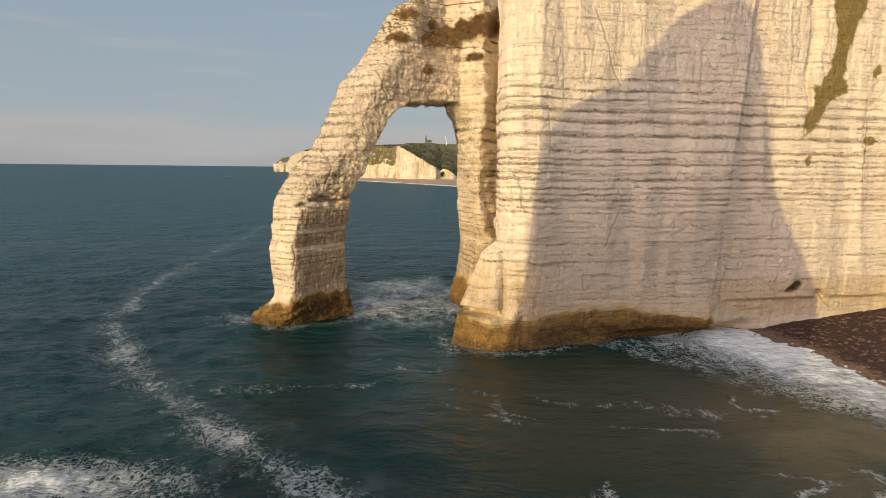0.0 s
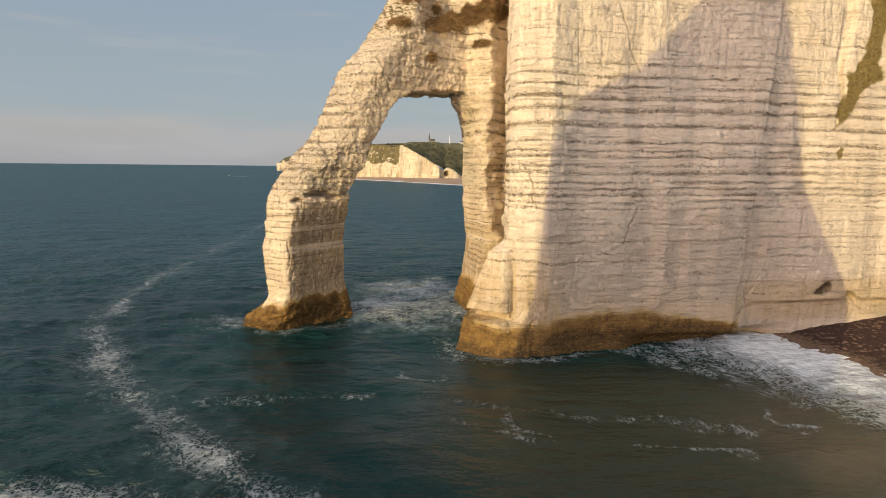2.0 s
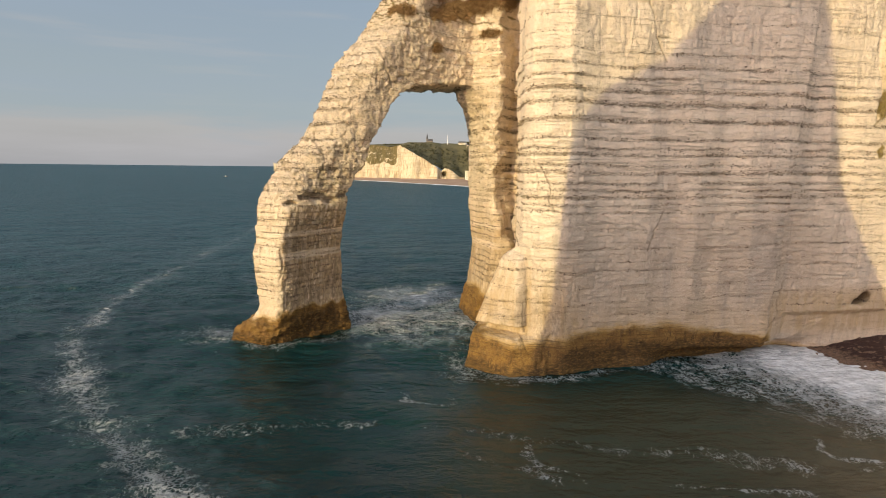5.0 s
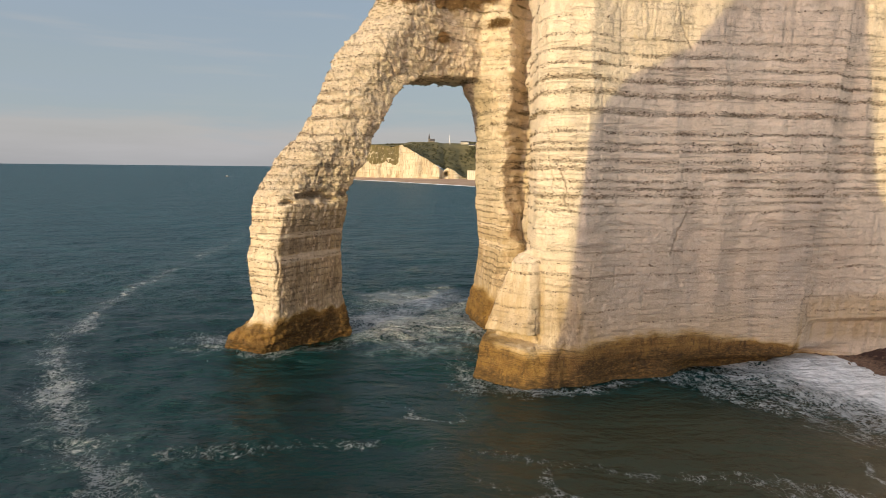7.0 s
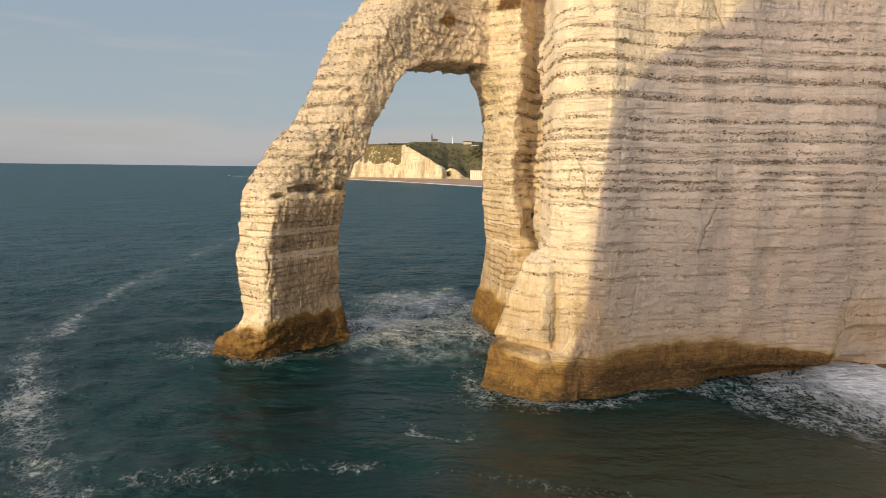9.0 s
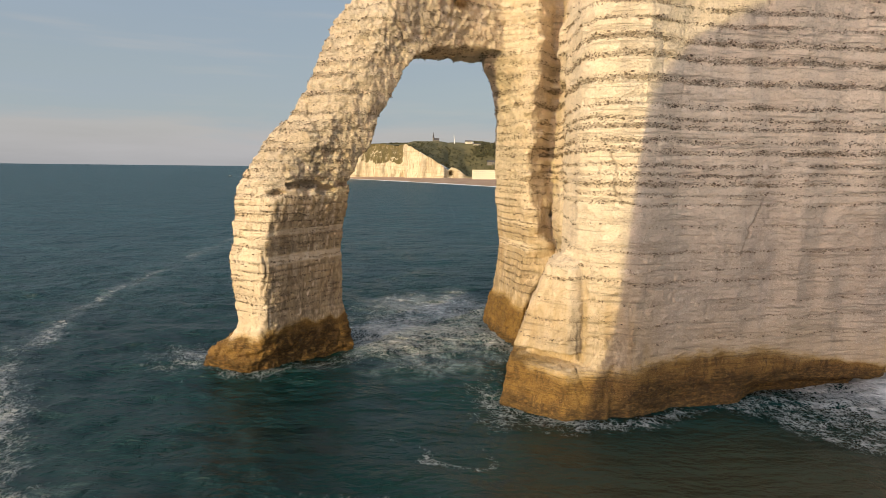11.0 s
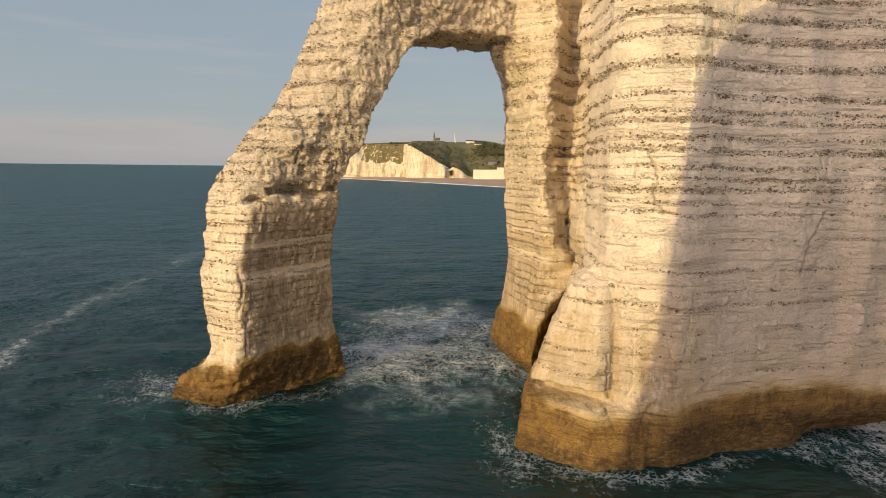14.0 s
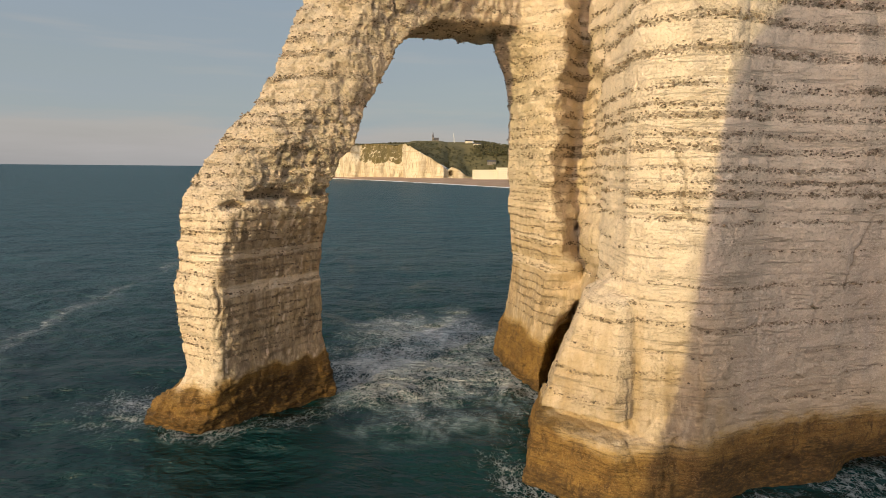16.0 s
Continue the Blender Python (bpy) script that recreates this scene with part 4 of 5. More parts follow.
SEA_LEVEL = 0.4
gx, gy = spread(-95, 75, 0.42, -4600, 4600), spread(36, 150, 0.42, -900, 4900)
GX, GY = np.meshgrid(gx, gy, indexing="ij")
sx, sy = GX.ravel(), GY.ravel()
zero = np.zeros_like(sx)
calm = 1 - step(np.hypot(sx, sy - 80), 250, 900)
swell = 0.38 * vnoise(sx / 16 + sy / 30, sy / 9 - sx / 40, zero, 81) + 0.27 * vnoise(sx / 6, sy / 4, zero, 82)
lee = step(sx, -26, -6) * (1 - step(sy, 76, 100))
near_calm = 1 - 0.6 * lee
chop = near_calm * 0.19 * vnoise(sx / 2.6, sy / 1.7, zero, 83) + near_calm * 0.05 * vnoise(sx / 1.2, sy / 0.9, zero, 84)
STREAK = [(-78, 260), (-74, 230), (-67, 160), (-65.5, 134), (-57.5, 98), (-49, 84), (-43, 74.5), (-32, 61.5), (-25, 54), (-18, 48.5), (-9, 40.5), (0, 34)]
BAND = [(-26, 62.5), (-11, 65.2), (-2.4, 63.7), (4, 63), (11, 61.3), (22, 59.5), (33, 57)]
BAND2 = [(2, 58), (9, 55), (20, 53.5)]
LEG_FOOT = [(-32.5, 97.5), (-29.5, 93.6), (-24, 91.4), (-18.5, 93.8), (-13.2, 100)]
WASH = [(26, 87), (34, 89), (49, 98), (60, 97), (67, 82), (69, 60), (52, 50), (45, 62), (38, 72), (31, 80)]
CHANNEL = [(-12.5, 98), (-8, 93), (0, 93), (5, 101), (4, 121), (-4, 136), (-15, 127)]
wob = 2.2 * vnoise(sx / 7, sy / 7, zero, 85) + 1.0 * vnoise(sx / 2.5, sy / 2.5, zero, 86)


def soft(d, w):
    return np.clip(1 - (d + wob * 0.5) / w, 0, 1)


ds = line_dist(sx, sy, STREAK)
patchy = 0.70 + 0.38 * vnoise(sx / 9, sy / 9, zero, 87)
foam = (0.74 * soft(ds, np.interp(sy, [40, 75, 100, 140, 260], [4.2, 5.2, 4.6, 3.2, 2.2])) + 0.16 * soft(ds, 1.8)) * (0.45 + 0.55 * patchy) * np.interp(sy, [88, 120, 200], [1, 0.82, 0.7])
foam = np.maximum(foam, 0.47 * soft(line_dist(sx, sy, BAND), 2.4) * (patchy + 0.15))
foam = np.maximum(foam, 0.56 * soft(line_dist(sx, sy, BAND2), 2.0) * patchy)
foam = np.maximum(foam, 1.15 * soft(np.hypot((sx + 33) / 2.9, (sy - 41.8) / 1.1), 6.4))
foam = np.maximum(foam, 0.62 * soft(line_dist(sx, sy, LEG_FOOT), 4.2))
foam = np.maximum(foam, 0.60 * soft(np.hypot((sx + 33) / 1.8, (sy - 97) / 1.3), 8.0))
foam = np.maximum(foam, (0.27 + 0.62 * step(sy - 0.4 * sx, 98, 111)) * soft(np.maximum(poly_sdf(sx, sy, CHANNEL), 0), 8.0) * (0.80 + 0.35 * vnoise(sx / 5, sy / 5, zero, 88)))
foam = np.maximum(foam, 0.75 * soft(line_dist(sx, sy, [(2.5, 122), (4.5, 106), (6, 101)]), 3.2))
foam = np.maximum(foam, 0.62 * soft(line_dist(sx, sy, [(5, 97), (2.5, 86), (6.5, 80.5), (13, 78.6), (24, 83)]), 2.6) * patchy)
wash_d = poly_sdf(sx, sy, WASH)
foam = np.maximum(foam, (0.46 + 0.82 * step(sx + 0.45 * (sy - 75), 36, 54)) * soft(np.maximum(wash_d, 0), 5.5))
NOSE = [(4.5, 97), (1.0, 88), (3.5, 80.5), (8, 77.8), (14, 79.2)]
foam = np.maximum(foam, 0.50 * soft(line_dist(sx, sy, NOSE), np.interp(sx, [2, 8], [4.6, 3.0])) * (patchy + 0.1))
# thin wisps drifting in the lee
wisp = np.clip(1 - 7 * np.abs(vnoise(sx / 13 + 0.03 * sy, sy / 6.5, zero, 92) + 0.25 * vnoise(sx / 3, sy / 2.5, zero, 93)), 0, 1) * step(vnoise(sx / 8, sy / 6, zero, 94), -0.1, 0.5)
foam = np.maximum(foam, 0.66 * wisp * step(sx, -34, -22) * (1 - step(sy, 68, 80)) * (1 - step(sx, 52, 60)))
# waves breaking against the pier and the leg
burst = 1.3 * soft(np.hypot((sx - 3.4) / 1.0, (sy - 104.0) / 1.5), 2.3) + 0.9 * soft(np.hypot((sx + 9.6) / 1.6, (sy - 103) / 1.4), 2.8)
foam = np.maximum(foam, 1.1 * np.clip(burst, 0, 1))
foam = np.clip(foam, 0, 1.35)
aerated = np.clip(0.78 * soft(np.maximum(poly_sdf(sx, sy, CHANNEL), 0), 4.5) + 0.25 * soft(ds, 7) + 0.3 * soft(line_dist(sx, sy, LEG_FOOT), 3), 0, 1)
murk = np.clip(1.0 - np.hypot((sx - 22) / 34, (sy - 58) / 26) ** 2, 0, 1) * 0.9 + 0.25 * np.clip(1 - np.hypot((sx + 14) / 14, (sy - 74) / 12), 0, 1)
breaker = 0.9 * soft(np.hypot((sx - 1) / 1.6, (sy - 114) / 1.0), 3.5) + 0.35 * soft(np.hypot((sx - 31) / 2.0, sy - 85), 2.5)
inshore = 1 - 0.75 * step(sx - 0.15 * (80 - sy), 48, 56)
sz = SEA_LEVEL + 15.0 * step(sy, 1700, 4900) + (swell + chop) * calm * inshore + 0.10 * foam * vnoise(sx / 0.9, sy / 0.9, zero, 89) + (breaker + burst) * 0.8 * (0.6 + 0.5 * vnoise(sx / 1.1, sy / 1.1, zero, 90))
nxs, nys = len(gx), len(gy)
ii, jj = np.meshgrid(np.arange(nxs - 1), np.arange(nys - 1), indexing="ij")
q0 = (ii * nys + jj).ravel()
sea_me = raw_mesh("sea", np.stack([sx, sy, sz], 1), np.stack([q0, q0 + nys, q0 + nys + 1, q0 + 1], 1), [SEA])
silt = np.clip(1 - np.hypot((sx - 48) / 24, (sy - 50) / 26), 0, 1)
for an, av in (("foam", foam), ("silt", silt), ("lee", lee), ("aerated", aerated), ("murk", murk), ("far_water", step(np.hypot(sx, sy), 70, 300)), ("caps", step(sy, 95, 150) * (1 - step(sy, 700, 2500)))):
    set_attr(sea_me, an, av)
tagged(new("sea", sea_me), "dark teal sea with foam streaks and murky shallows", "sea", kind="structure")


# ---- the shore under the cliff ----
WEED_N = Nodes("weedy_shingle", 0.85, 0.25)
weed_f = WEED_N.ramp(WEED_N.math("ADD", WEED_N.math("MULTIPLY", WEED_N.noise((0.7, 1.1, 1.0), 7, 0.80, 0.8), 1.0), WEED_N.attr("weed")), 0.86, 1.02)
sand_c = WEED_N.mix(WEED_N.ramp(WEED_N.noise(3.0, 4), 0.3, 0.7), (0.12, 0.075, 0.048), (0.21, 0.135, 0.088))
WEED_N.color(WEED_N.mix(weed_f, sand_c, WEED_N.mix(WEED_N.noise(2.0, 4), (0.02, 0.011, 0.009), (0.075, 0.036, 0.026))))
WEED_N.bump(WEED_N.math("ADD", WEED_N.noise(4.0, 5, 0.7), WEED_N.math("MULTIPLY", weed_f, 0.8)), 0.9, 0.2)
WEED = WEED_N.mat
STONE = simple_material("wet_stone", (0.05, 0.028, 0.018), (0.16, 0.10, 0.065), 1.6, 0.6, 0.5, 0.1)


def grid_faces(nu, nv):
    a, b = np.meshgrid(np.arange(nu - 1), np.arange(nv - 1), indexing="ij")
    q = (a * nv + b).ravel()
    return np.stack([q, q + nv, q + nv + 1, q + 1], 1)


def shore_height(x, y):
    edge = np.interp(y, [40, 50, 66, 80, 97], [63.5, 61.5, 59.8, 57.6, 54.0])
    return SEA_LEVEL + 0.115 * (x - edge) + 0.12 * vnoise(x / 3, y / 3, x * 0, 101) + 0.07 * vnoise(x / 1.1, y / 1.1, x * 0, 102) + 0.06 * vnoise(x / 0.4, y / 0.4, x * 0, 103)


bx, by = np.meshgrid(np.arange(48, 100, 0.3), np.arange(38, 102, 0.3), indexing="ij")
bz = shore_height(bx.ravel(), by.ravel())
beach_me = raw_mesh("beach", np.stack([bx.ravel(), by.ravel(), bz], 1), grid_faces(*bx.shape), [WEED])
set_attr(beach_me, "weed", 0.33 + 0.23 * step(bz, 0.4, 0.9) - 0.10 * step(bx.ravel(), 74, 90))
tagged(new("beach", beach_me), "dark red-brown shingle beach strewn with weed below the cliff", "beach", kind="structure")
n_st = 1500
rx, ry = rng.uniform(52, 92, n_st), rng.uniform(45, 97, n_st)
rv, rf = lumps(np.stack([rx, ry, shore_height(rx, ry)], 1), rng.uniform(0.10, 0.45, n_st) ** 1.3 + 0.05, rng, 0.55)
tagged(new("beach_stones", raw_mesh("beach_stones", rv, rf, [STONE], False)), "brown weed-covered stones on the beach", "stones", kind="stuff")


# ---- the needle off the point, out of view, whose shade lies on the cliff ----
SHADE_L = [(12, 81.9, 3), (13.7, 81.6, 10.5), (14.8, 81.4, 21), (15.4, 81.5, 28.5), (17, 82, 33.3), (19.5, 82.8, 36.5), (24.1, 84.3, 38.2),
           (28, 85.1, 40.3), (32.8, 86.1, 45), (36.6, 86.8, 50.2), (42.3, 87.4, 52.8), (46, 88.3, 54)]
SHADE_R = [(66.5, 93.1, 2.7), (65.3, 92.9, 8.7), (60.6, 92.1, 16.6), (55.7, 91.1, 25), (53.8, 90.8, 37), (51.9, 90.6, 46.6), (49.9, 90.2, 51.8), (46.2, 88.3, 54)]
STACK = (35 + 130 * SUN_AZ[0], 86.5 + 130 * SUN_AZ[1])


def cast_back(p):
    """A point of the shade's edge, carried back along the light to the needle: across the light, and height."""
    run = (STACK[0] - p[0]) * SUN_AZ[0] + (STACK[1] - p[1]) * SUN_AZ[1]
    across = (p[0] - STACK[0]) * -SUN_AZ[1] + (p[1] - STACK[1]) * SUN_AZ[0]
    return across, p[2] + run * math.tan(radians(SUN_EL))


left_e, right_e = [cast_back(p) for p in SHADE_L], [cast_back(p) for p in SHADE_R]
left_e, right_e = [(left_e[0][0] - 1, -2)] + left_e, [(right_e[0][0] + 1, -2)] + right_e
nz_, na_ = 150, 96
zz, aa = np.meshgrid(np.linspace(-2, left_e[-1][1], nz_), np.linspace(0, 2 * math.pi, na_), indexing="ij")
lo_ = np.interp(zz, [p[1] for p in left_e], [p[0] for p in left_e])
hi_ = np.interp(zz, [p[1] for p in right_e], [p[0] for p in right_e])
mid_a, rad_a = (lo_ + hi_) / 2, (hi_ - lo_) / 2
wob_ = 1 + 0.05 * vnoise(np.cos(aa) * 3, np.sin(aa) * 3, zz / 5, 111)
oa, ob_ = mid_a + rad_a * np.cos(aa), rad_a * 0.8 * np.sin(aa) * wob_
px_, py_ = STACK[0] - SUN_AZ[1] * oa + SUN_AZ[0] * ob_, STACK[1] + SUN_AZ[0] * oa + SUN_AZ[1] * ob_
tagged(new("sea_stack", raw_mesh("sea_stack", np.stack([px_.ravel(), py_.ravel(), zz.ravel()], 1), grid_faces(nz_, na_), [CHALK])),
       "tall pointed chalk needle standing in the sea", "sea stack")


# ---- the far bay ----
FAR_CHALK = Nodes("far_chalk", 0.95, 0.1)
fcol = FAR_CHALK.mix(FAR_CHALK.ramp(FAR_CHALK.noise((0.10, 0.10, 0.02), 5, 0.6), 0.40, 0.70), (0.56, 0.49, 0.355), (0.38, 0.31, 0.21))
fcol = FAR_CHALK.mix(FAR_CHALK.ramp(FAR_CHALK.noise((0.02, 0.02, 0.35), 4), 0.52, 0.68), fcol, (0.38, 0.31, 0.20))
# turf mask; shade of the far hollow is painted through it too
turf = FAR_CHALK.math("ADD", FAR_CHALK.attr("grass"), FAR_CHALK.math("ADD", FAR_CHALK.math("MULTIPLY", FAR_CHALK.noise((0.11, 0.11, 0.09), 6, 0.72), 0.5), FAR_CHALK.math("MULTIPLY", FAR_CHALK.noise((0.16, 0.16, 0.03), 5, 0.7), 0.5)))
fcol = FAR_CHALK.mix(FAR_CHALK.ramp(turf, 1.40, 1.47), fcol, (0.12, 0.098, 0.042))
fcol = FAR_CHALK.mix(FAR_CHALK.math("MULTIPLY", FAR_CHALK.ramp(FAR_CHALK.noise((0.3, 0.3, 0.045), 5, 0.7), 0.52, 0.62), 0.65), fcol, (0.24, 0.185, 0.115))
FAR_CHALK.color(fcol)
FAR_CHALK.bump(FAR_CHALK.noise((0.12, 0.12, 0.04), 5), 0.8, 3.0)
FAR_GREEN = simple_material("downland", (0.085, 0.078, 0.034), (0.15, 0.125, 0.055), 0.035, 0.95, 0.6, 2.0)
FAR_SAND = simple_material("far_shingle", (0.30, 0.19, 0.12), (0.40, 0.28, 0.19), 0.03, 0.95, 0.2, 0.5)
LEAF = leaf_material("far_leaves", (0.055, 0.056, 0.028), (0.095, 0.088, 0.043))
PLASTER = simple_material("cream_plaster", (0.66, 0.60, 0.46), (0.76, 0.70, 0.56), 0.3, 0.8, 0.1, 0.05)
SLATE = simple_material("dark_slate", (0.045, 0.045, 0.05), (0.09, 0.085, 0.085), 0.5, 0.7, 0.2, 0.05)
GREY_STONE = simple_material("grey_flintwork", (0.13, 0.115, 0.095), (0.22, 0.20, 0.17), 0.8, 0.9, 0.3, 0.05)
WHITE = simple_material("white_concrete", (0.74, 0.73, 0.70), (0.82, 0.81, 0.78), 0.5, 0.7, 0.1, 0.02)
GLASS = Nodes("dark_pane", 0.15, 0.5)
GLASS.color((0.11, 0.10, 0.09))
SURF = simple_material("surf", (0.70, 0.70, 0.69), (0.80, 0.80, 0.79), 0.2, 0.9, 0.3, 0.3)

CLIFF_X = [-640, -560, -420, -300, -211, -150, -80, -74, -56, -35, -15, -4, 4, 10, 24, 38, 80, 260]
CLIFF_Y = [2320, 2230, 1700, 1340, 1200, 1170, 1158, 1132, 1118, 1102, 1088, 1084, 1098, 1092, 1090, 1088, 1075, 1000]
CLIFF_H = [33, 42, 56, 62, 65, 66, 65, 64, 57, 44, 32, 26, 20, 23, 19, 8, 7, 7]


def far_line(x):
    return np.interp(x, CLIFF_X, CLIFF_Y)


def far_top(x):
    return np.interp(x, CLIFF_X, CLIFF_H)


ux, uv = np.meshgrid(np.arange(-640, 120, 2.0), np.linspace(0, 1, 40), indexing="ij")
top_ = far_top(ux) + (2.0 + 6.0 * (1 - step(ux, -600, -520))) * vnoise(ux / 14, ux * 0, ux * 0 + 3, 121)
wz = 3.0 + (top_ - 3.0) * uv
wy = far_line(ux) + (14.0 + 40.0 * (1 - step(ux, -520, -400))) * fbm(ux / 24, wz * 0.006, ux * 0, 3, 123) + 5.0 * fbm(ux / 7, wz / 16, ux * 0, 2, 125) + uv * 4
slope_zone = step(ux, -190, -160) * (1 - step(ux, -84, -74))
wy = wy + slope_zone * step(uv, 0.42, 1.0) * 26
wy = wy + 16 * (1 - step(np.hypot(ux - 9, (wz - 13) * 0.9), 3.0, 5.5))
wall_me = raw_mesh("cliff_wall", np.stack([ux.ravel(), wy.ravel(), wz.ravel()], 1), grid_faces(*ux.shape), [FAR_CHALK.mat])
# no grass grows in the hollow: its shade is put into the colour here
hollow_shade = 1 - step(np.hypot(ux - 9, (wz - 13) * 0.9), 3.5, 6.0)
set_attr(wall_me, "grass", (hollow_shade + slope_zone * step(uv + 0.12 * vnoise(ux / 9, ux * 0, ux * 0, 129), 0.30, 0.50)).ravel())
far_cliff = holder("far_cliff", label="distant sunlit chalk cliffs with a green down above", category="cliff")
part("cliff_wall", wall_me, far_cliff)
tx, tv = np.meshgrid(np.arange(-640, 270, 5.0), np.concatenate([[0.0], np.geomspace(3, 900, 44)]), indexing="ij")
plateau = np.interp(tx, [-640, -300, -150, -20, 60, 130, 260], [60, 70, 74, 80, 78, 66, 46])
tz = far_top(tx) + (plateau - far_top(tx)) * step(tv, -8, np.interp(tx, [-100, 0, 260], [160, 270, 300])) + 1.6 * vnoise(tx / 22, tv / 22, tx * 0, 131)
ty = far_line(tx) + 3 + tv + 26 * step(tx, -190, -160) * (1 - step(tx, -84, -74))
down_me = raw_mesh("down", np.stack([tx.ravel(), ty.ravel(), tz.ravel()], 1), grid_faces(*tx.shape), [FAR_GREEN])
part("down", down_me, far_cliff, "dark green turf and scrub on the down")


def hill(x, y):
    v = y - far_line(x) - 3
    p = np.interp(x, [-640, -300, -150, -20, 60, 130, 260], [60, 70, 74, 80, 78, 66, 46])
    return float(far_top(x) + (p - far_top(x)) * step(v, -8, np.interp(x, [-100, 0, 260], [160, 270, 300])))


SHORE = [(-330, 1330), (-203, 1167), (-130, 1068), (-62, 971), (0, 870), (68, 757), (120, 660)]
t_s = np.linspace(0, 1, 200)
shx = np.interp(t_s * 6, range(7), [p[0] for p in SHORE])
shy = np.interp(t_s * 6, range(7), [p[1] for p in SHORE])
rowsb = []
for k, f in enumerate(np.linspace(0, 1, 10)):
    cy = np.maximum(far_line(shx) + 30, shy + 40)
    rowsb.append(np.stack([shx + f * 8, shy + (cy - shy) * f + 2 * vnoise(shx / 30, shx * 0 + f, shx * 0, 133), 0.1 + 5.2 * f ** 0.8 + shx * 0], 1))
bv = np.stack(rowsb, 1)
fb_me = raw_mesh("far_beach", bv.reshape(-1, 3), grid_faces(200, 10), [FAR_SAND])
tagged(new("far_beach", fb_me), "distant shingle beach curving round the bay", "beach", kind="structure")
wv = 3.0 + 2.5 * vnoise(shx / 18, shx * 0, shx * 0, 135) + 1.5 * vnoise(shx / 6, shx * 0, shx * 0, 136)
sv = np.stack([np.stack([shx, shy - 3 - wv * 2.2, 0.62 + shx * 0], 1), np.stack([shx, shy - 3, 1.0 + 0.3 * wv * 0.3], 1), np.stack([shx, shy + wv, 0.75 + shx * 0], 1)], 1)
tagged(new("surf", raw_mesh("surf", sv.reshape(-1, 3), grid_faces(200, 3), [SURF])), "thin white line of surf along the far beach", "surf", kind="structure")


def box_mesh(name, lo, hi, mat, bevel=0.0):
    bm = bmesh.new()
    bmesh.ops.create_cube(bm, size=1.0, matrix=Matrix.Translation([(a + b) / 2 for a, b in zip(lo, hi)]) @ Matrix.Diagonal([b - a for a, b in zip(lo, hi)] + [1]))
    if bevel:
        bmesh.ops.bevel(bm, geom=bm.edges[:], offset=bevel, segments=1, affect="EDGES")
    me = bpy.data.meshes.new(name)
    bm.to_mesh(me)
    bm.free()
    me.materials.append(mat)
    return me


def roof_mesh(name, w, d, z0, z1, mat, over=0.5):
    """A gabled roof, ridge along x."""
    a, b = w / 2 + over, d / 2 + over
    v = np.array([(-a, -b, z0), (a, -b, z0), (a, b, z0), (-a, b, z0), (-a, 0, z1), (a, 0, z1)], np.float32)
    bm = bmesh.new()
    vs = [bm.verts.new(p) for p in v]
    for f in ((0, 1, 5, 4), (2, 3, 4, 5), (1, 2, 5), (3, 0, 4), (3, 2, 1, 0)):
        bm.faces.new([vs[i] for i in f])
    me = bpy.data.meshes.new(name)
    bm.to_mesh(me)
    bm.free()
    me.materials.append(mat)
    return me


def cone_mesh(name, r0, r1, z0, z1, mat, n=8, lean=0.0):
    bm = bmesh.new()
    bmesh.ops.create_cone(bm, cap_ends=True, segments=n, radius1=r0, radius2=r1, depth=z1 - z0, matrix=Matrix.Translation((0, 0, (z0 + z1) / 2)))
    for v in bm.verts:
        v.co.x += lean * (v.co.z - z0)
    me = bpy.data.meshes.new(name)
    bm.to_mesh(me)
    bm.free()
    me.materials.append(mat)
    return me


def house(name, x, y, z, w, d, h, turn, label, wall_mat, roof_mat=None, floors=3, cols=8, roof_h=3.0):
    ob = holder(name, (x, y, z), label=label, category="house")
    ob.rotation_euler = (0, 0, radians(turn))
    part("wall", box_mesh("wall", (-w / 2, -d / 2, -3), (w / 2, d / 2, h), wall_mat), ob)
    if roof_mat:
        part("roof", roof_mesh("roof", w, d, h, h + roof_h, roof_mat), ob)
    else:
        part("roof", box_mesh("roof", (-w / 2 - .4, -d / 2 - .4, h), (w / 2 + .4, d / 2 + .4, h + .7), wall_mat), ob)
    pane = box_mesh("window", (-0.6, -0.06, -0.7), (0.6, 0.06, 0.7), GLASS.mat)
    for i in range(floors):
        for j in range(cols):
            win = part("window", pane, ob)
            win.location = (-w / 2 + w * (j + 0.5) / cols, -d / 2 - 0.03, h * (i + 0.5) / floors)
    return ob


house("seafront_hotel", 66, 1050, 5.5, 40, 14, 14, 4, "long cream seafront hotel with rows of windows", PLASTER, None, 4, 11)
house("apartment_block", 96, 1046, 5.5, 19, 14, 18, 4, "taller cream apartment block by the beach", PLASTER, None, 5, 5)
house("hill_house", 66, 1290, hill(66, 1290) + 1, 14, 9, 5, 8, "white house on the wooded hill", PLASTER, SLATE, 2, 4)
house("hill_house", 88, 1180, hill(88, 1180) + 1, 16, 9, 4.5, -6, "grey stone house among trees on the slope", GREY_STONE, SLATE, 2, 4)
house("hill_house", 50, 1330, hill(50, 1330), 15, 9, 4, 0, "low dark-roofed house on the hilltop", PLASTER, SLATE, 1, 6)

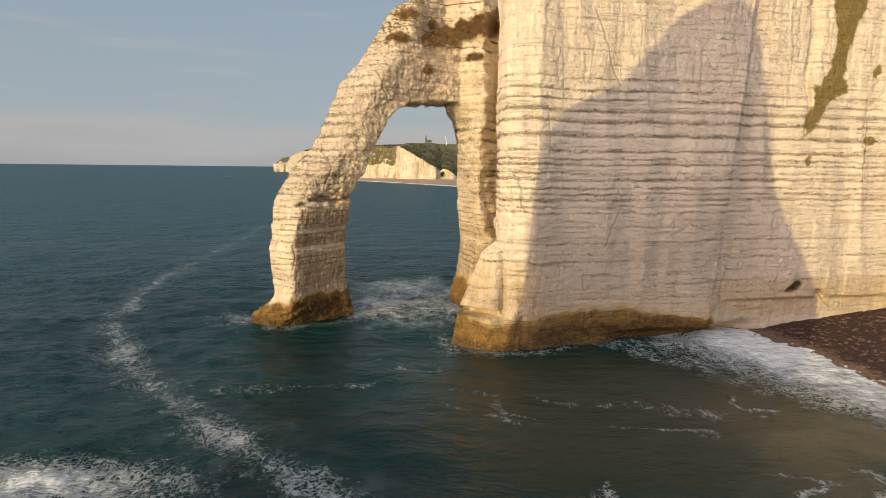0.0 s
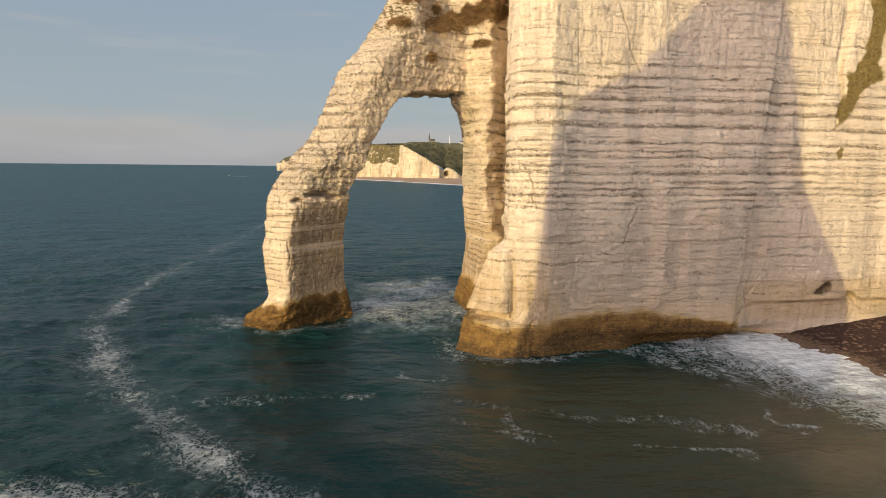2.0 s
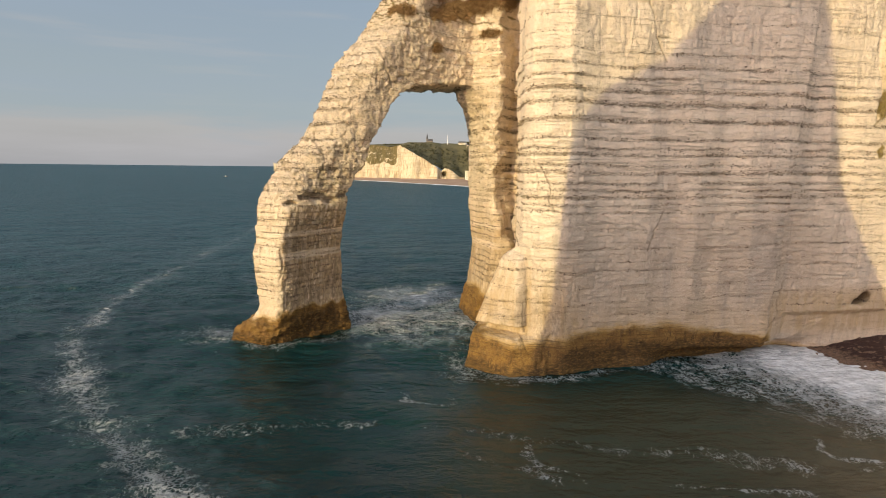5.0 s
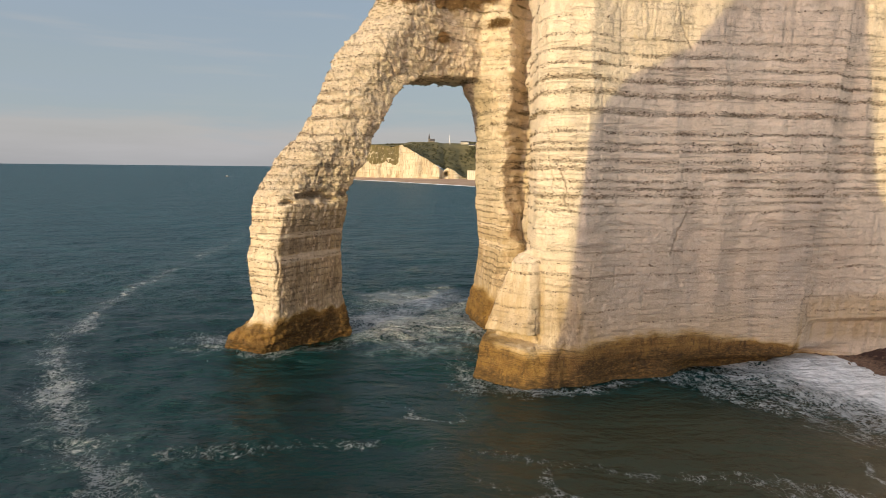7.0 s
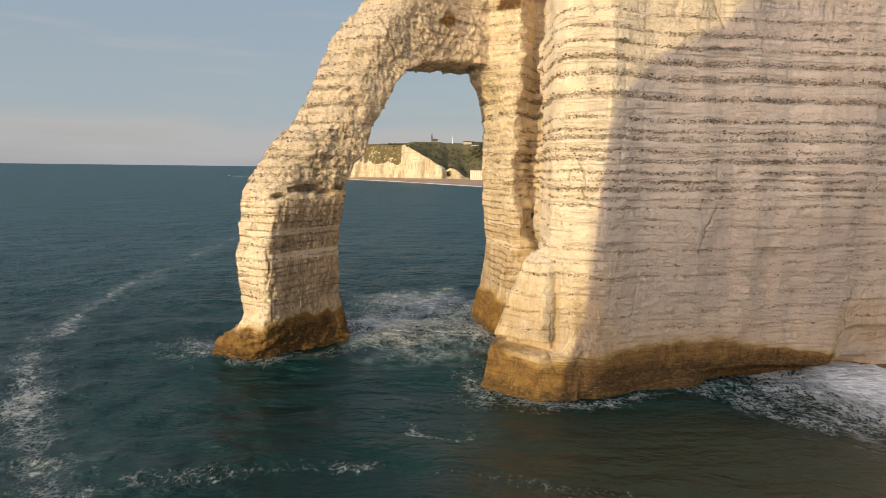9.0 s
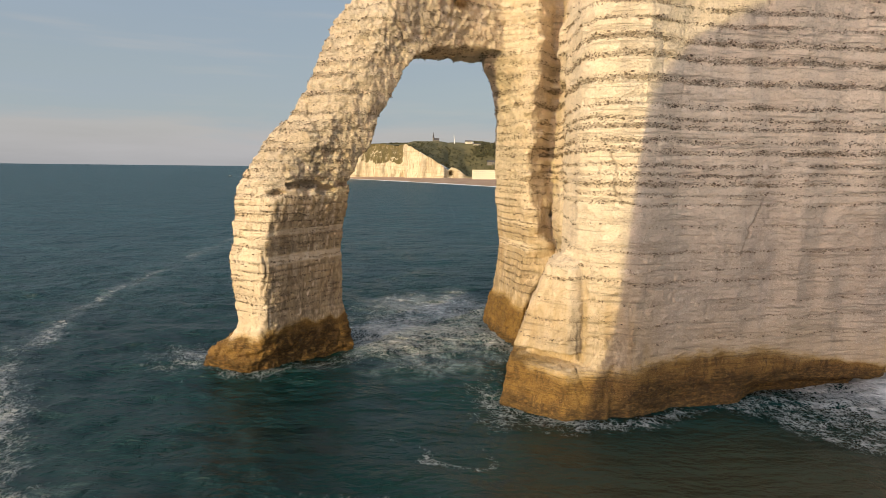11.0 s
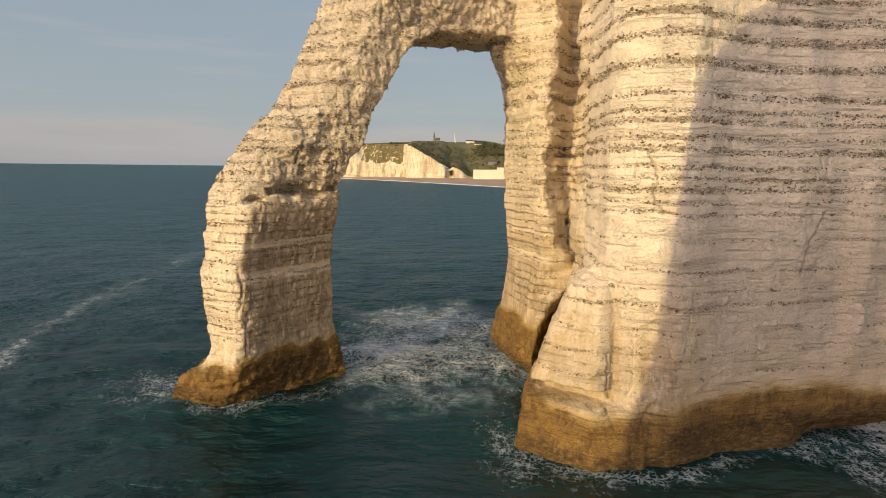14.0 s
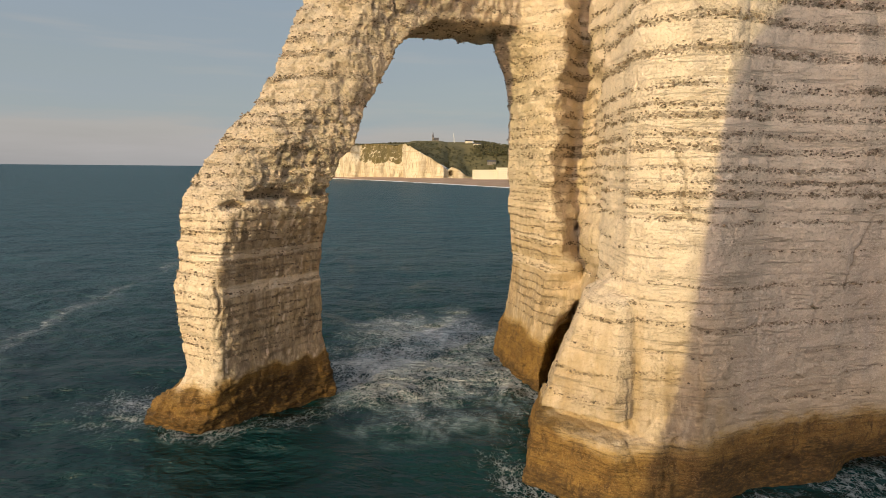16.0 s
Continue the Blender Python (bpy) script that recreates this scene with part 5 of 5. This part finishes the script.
# chapel on the down
cx_, cy_ = -24.0, 1330.0
SHRINK = 1.0
chapel = holder("chapel", (cx_, cy_, hill(cx_, cy_) - 1.5), label="small dark stone chapel with a pointed spire on the clifftop", category="chapel")
chapel.scale = (SHRINK, SHRINK, SHRINK)
part("nave", box_mesh("nave", (-2, -3.5, 0), (9, 3.5, 4.2), GREY_STONE), chapel)
nave_roof = part("roof", roof_mesh("roof", 11, 7, 0, 4.5, SLATE), chapel)
nave_roof.location = (3.5, 0, 4.2)
tower = part("tower", box_mesh("tower", (-5.0, -1.8, 0), (-1.6, 1.8, 9), GREY_STONE), chapel)
spire = part("spire", cone_mesh("spire", 2.1, 0.08, 0, 13, SLATE, 8), tower)
spire.location = (-3.3, 0, 9)
mx_ = 19.0
monument = holder("monument", (mx_, 1330, hill(mx_, 1330) - 4), label="tall leaning white memorial spire on the clifftop", category="monument")
part("shaft", cone_mesh("shaft", 1.1, 0.2, 1, 24, WHITE, 6, -0.10), monument)
part("plinth", box_mesh("plinth", (-3, -3, -2), (3, 3, 1.4), WHITE, 0.2), monument)


def clump_wood(name, pts, rmin, rmax, label):
    """Woodland: every tree a heap of uneven leafy clumps."""
    c, s_ = [], []
    for x, y in pts:
        r, z0 = rng.uniform(rmin, rmax), hill(x, y)
        for _ in range(9):
            c.append((x + rng.normal(0, r * 0.5), y + rng.normal(0, r * 0.5), z0 + r * rng.uniform(0.3, 1.5)))
            s_.append(r * rng.uniform(0.25, 0.55))
    lv_, lf_ = lumps(np.array(c), np.array(s_), rng, 0.85)
    tagged(new(name, raw_mesh(name, lv_, lf_, [LEAF], False)), label, "wood", kind="stuff")


clump_wood("far_wood", [(rng.uniform(62, 240), rng.uniform(1225, 1345)) for _ in range(430)], 2.2, 5.2, "dark green wood along the hilltop")
clump_wood("hillside_scrub", [(rng.uniform(-70, 200), rng.uniform(1110, 1270)) for _ in range(420)], 0.9, 2.8, "dark scrub scattered over the hillside")
clump_wood("hedge", [(x, 1215 + rng.normal(0, 2)) for x in np.arange(-112, -78, 1.6)], 1.6, 2.4, "low dark hedge on the skyline")

# fishing boat with its wake
boat = holder("motor_boat", (-450, 1260, SEA_LEVEL + 0.1), label="small dark motor boat running with a white wake", category="boat")
boat.rotation_euler = (0, 0, radians(4))
bm = bmesh.new()
sect = [(-4.5, 1.3, 1.0), (-2, 1.5, 1.0), (1.5, 1.4, 1.15), (3.6, 0.8, 1.4), (4.8, 0.05, 1.7)]
ringv = [[bm.verts.new(p) for p in ((x, -w, h), (x, -w * 0.7, 0.1), (x, 0, -0.4), (x, w * 0.7, 0.1), (x, w, h))] for x, w, h in sect]
for r0, r1 in zip(ringv, ringv[1:]):
    for i in range(4):
        bm.faces.new((r0[i], r1[i], r1[i + 1], r0[i + 1]))
    bm.faces.new((r0[4], r1[4], r1[0], r0[0]))
bm.faces.new(ringv[0])
hull = bpy.data.meshes.new("hull")
bm.to_mesh(hull)
bm.free()
hull.materials.append(SLATE)
part("hull", hull, boat)
part("cabin", box_mesh("cabin", (-1.2, -1.0, 1.0), (1.4, 1.0, 2.7), WHITE, 0.15), boat)
wk = np.linspace(0, 1, 40)
wake = np.stack([np.stack([5 + 34 * wk, -0.8 - 2.2 * wk + 0.5 * vnoise(wk * 20, wk * 0, wk * 0, 141), 0.25 + 0 * wk], 1), np.stack([5 + 34 * wk, 0.8 + 2.2 * wk, 0.35 + 0 * wk], 1)], 1)
part("wake", raw_mesh("wake", wake.reshape(-1, 3), grid_faces(40, 2), [SURF]), boat, "white churned wake")
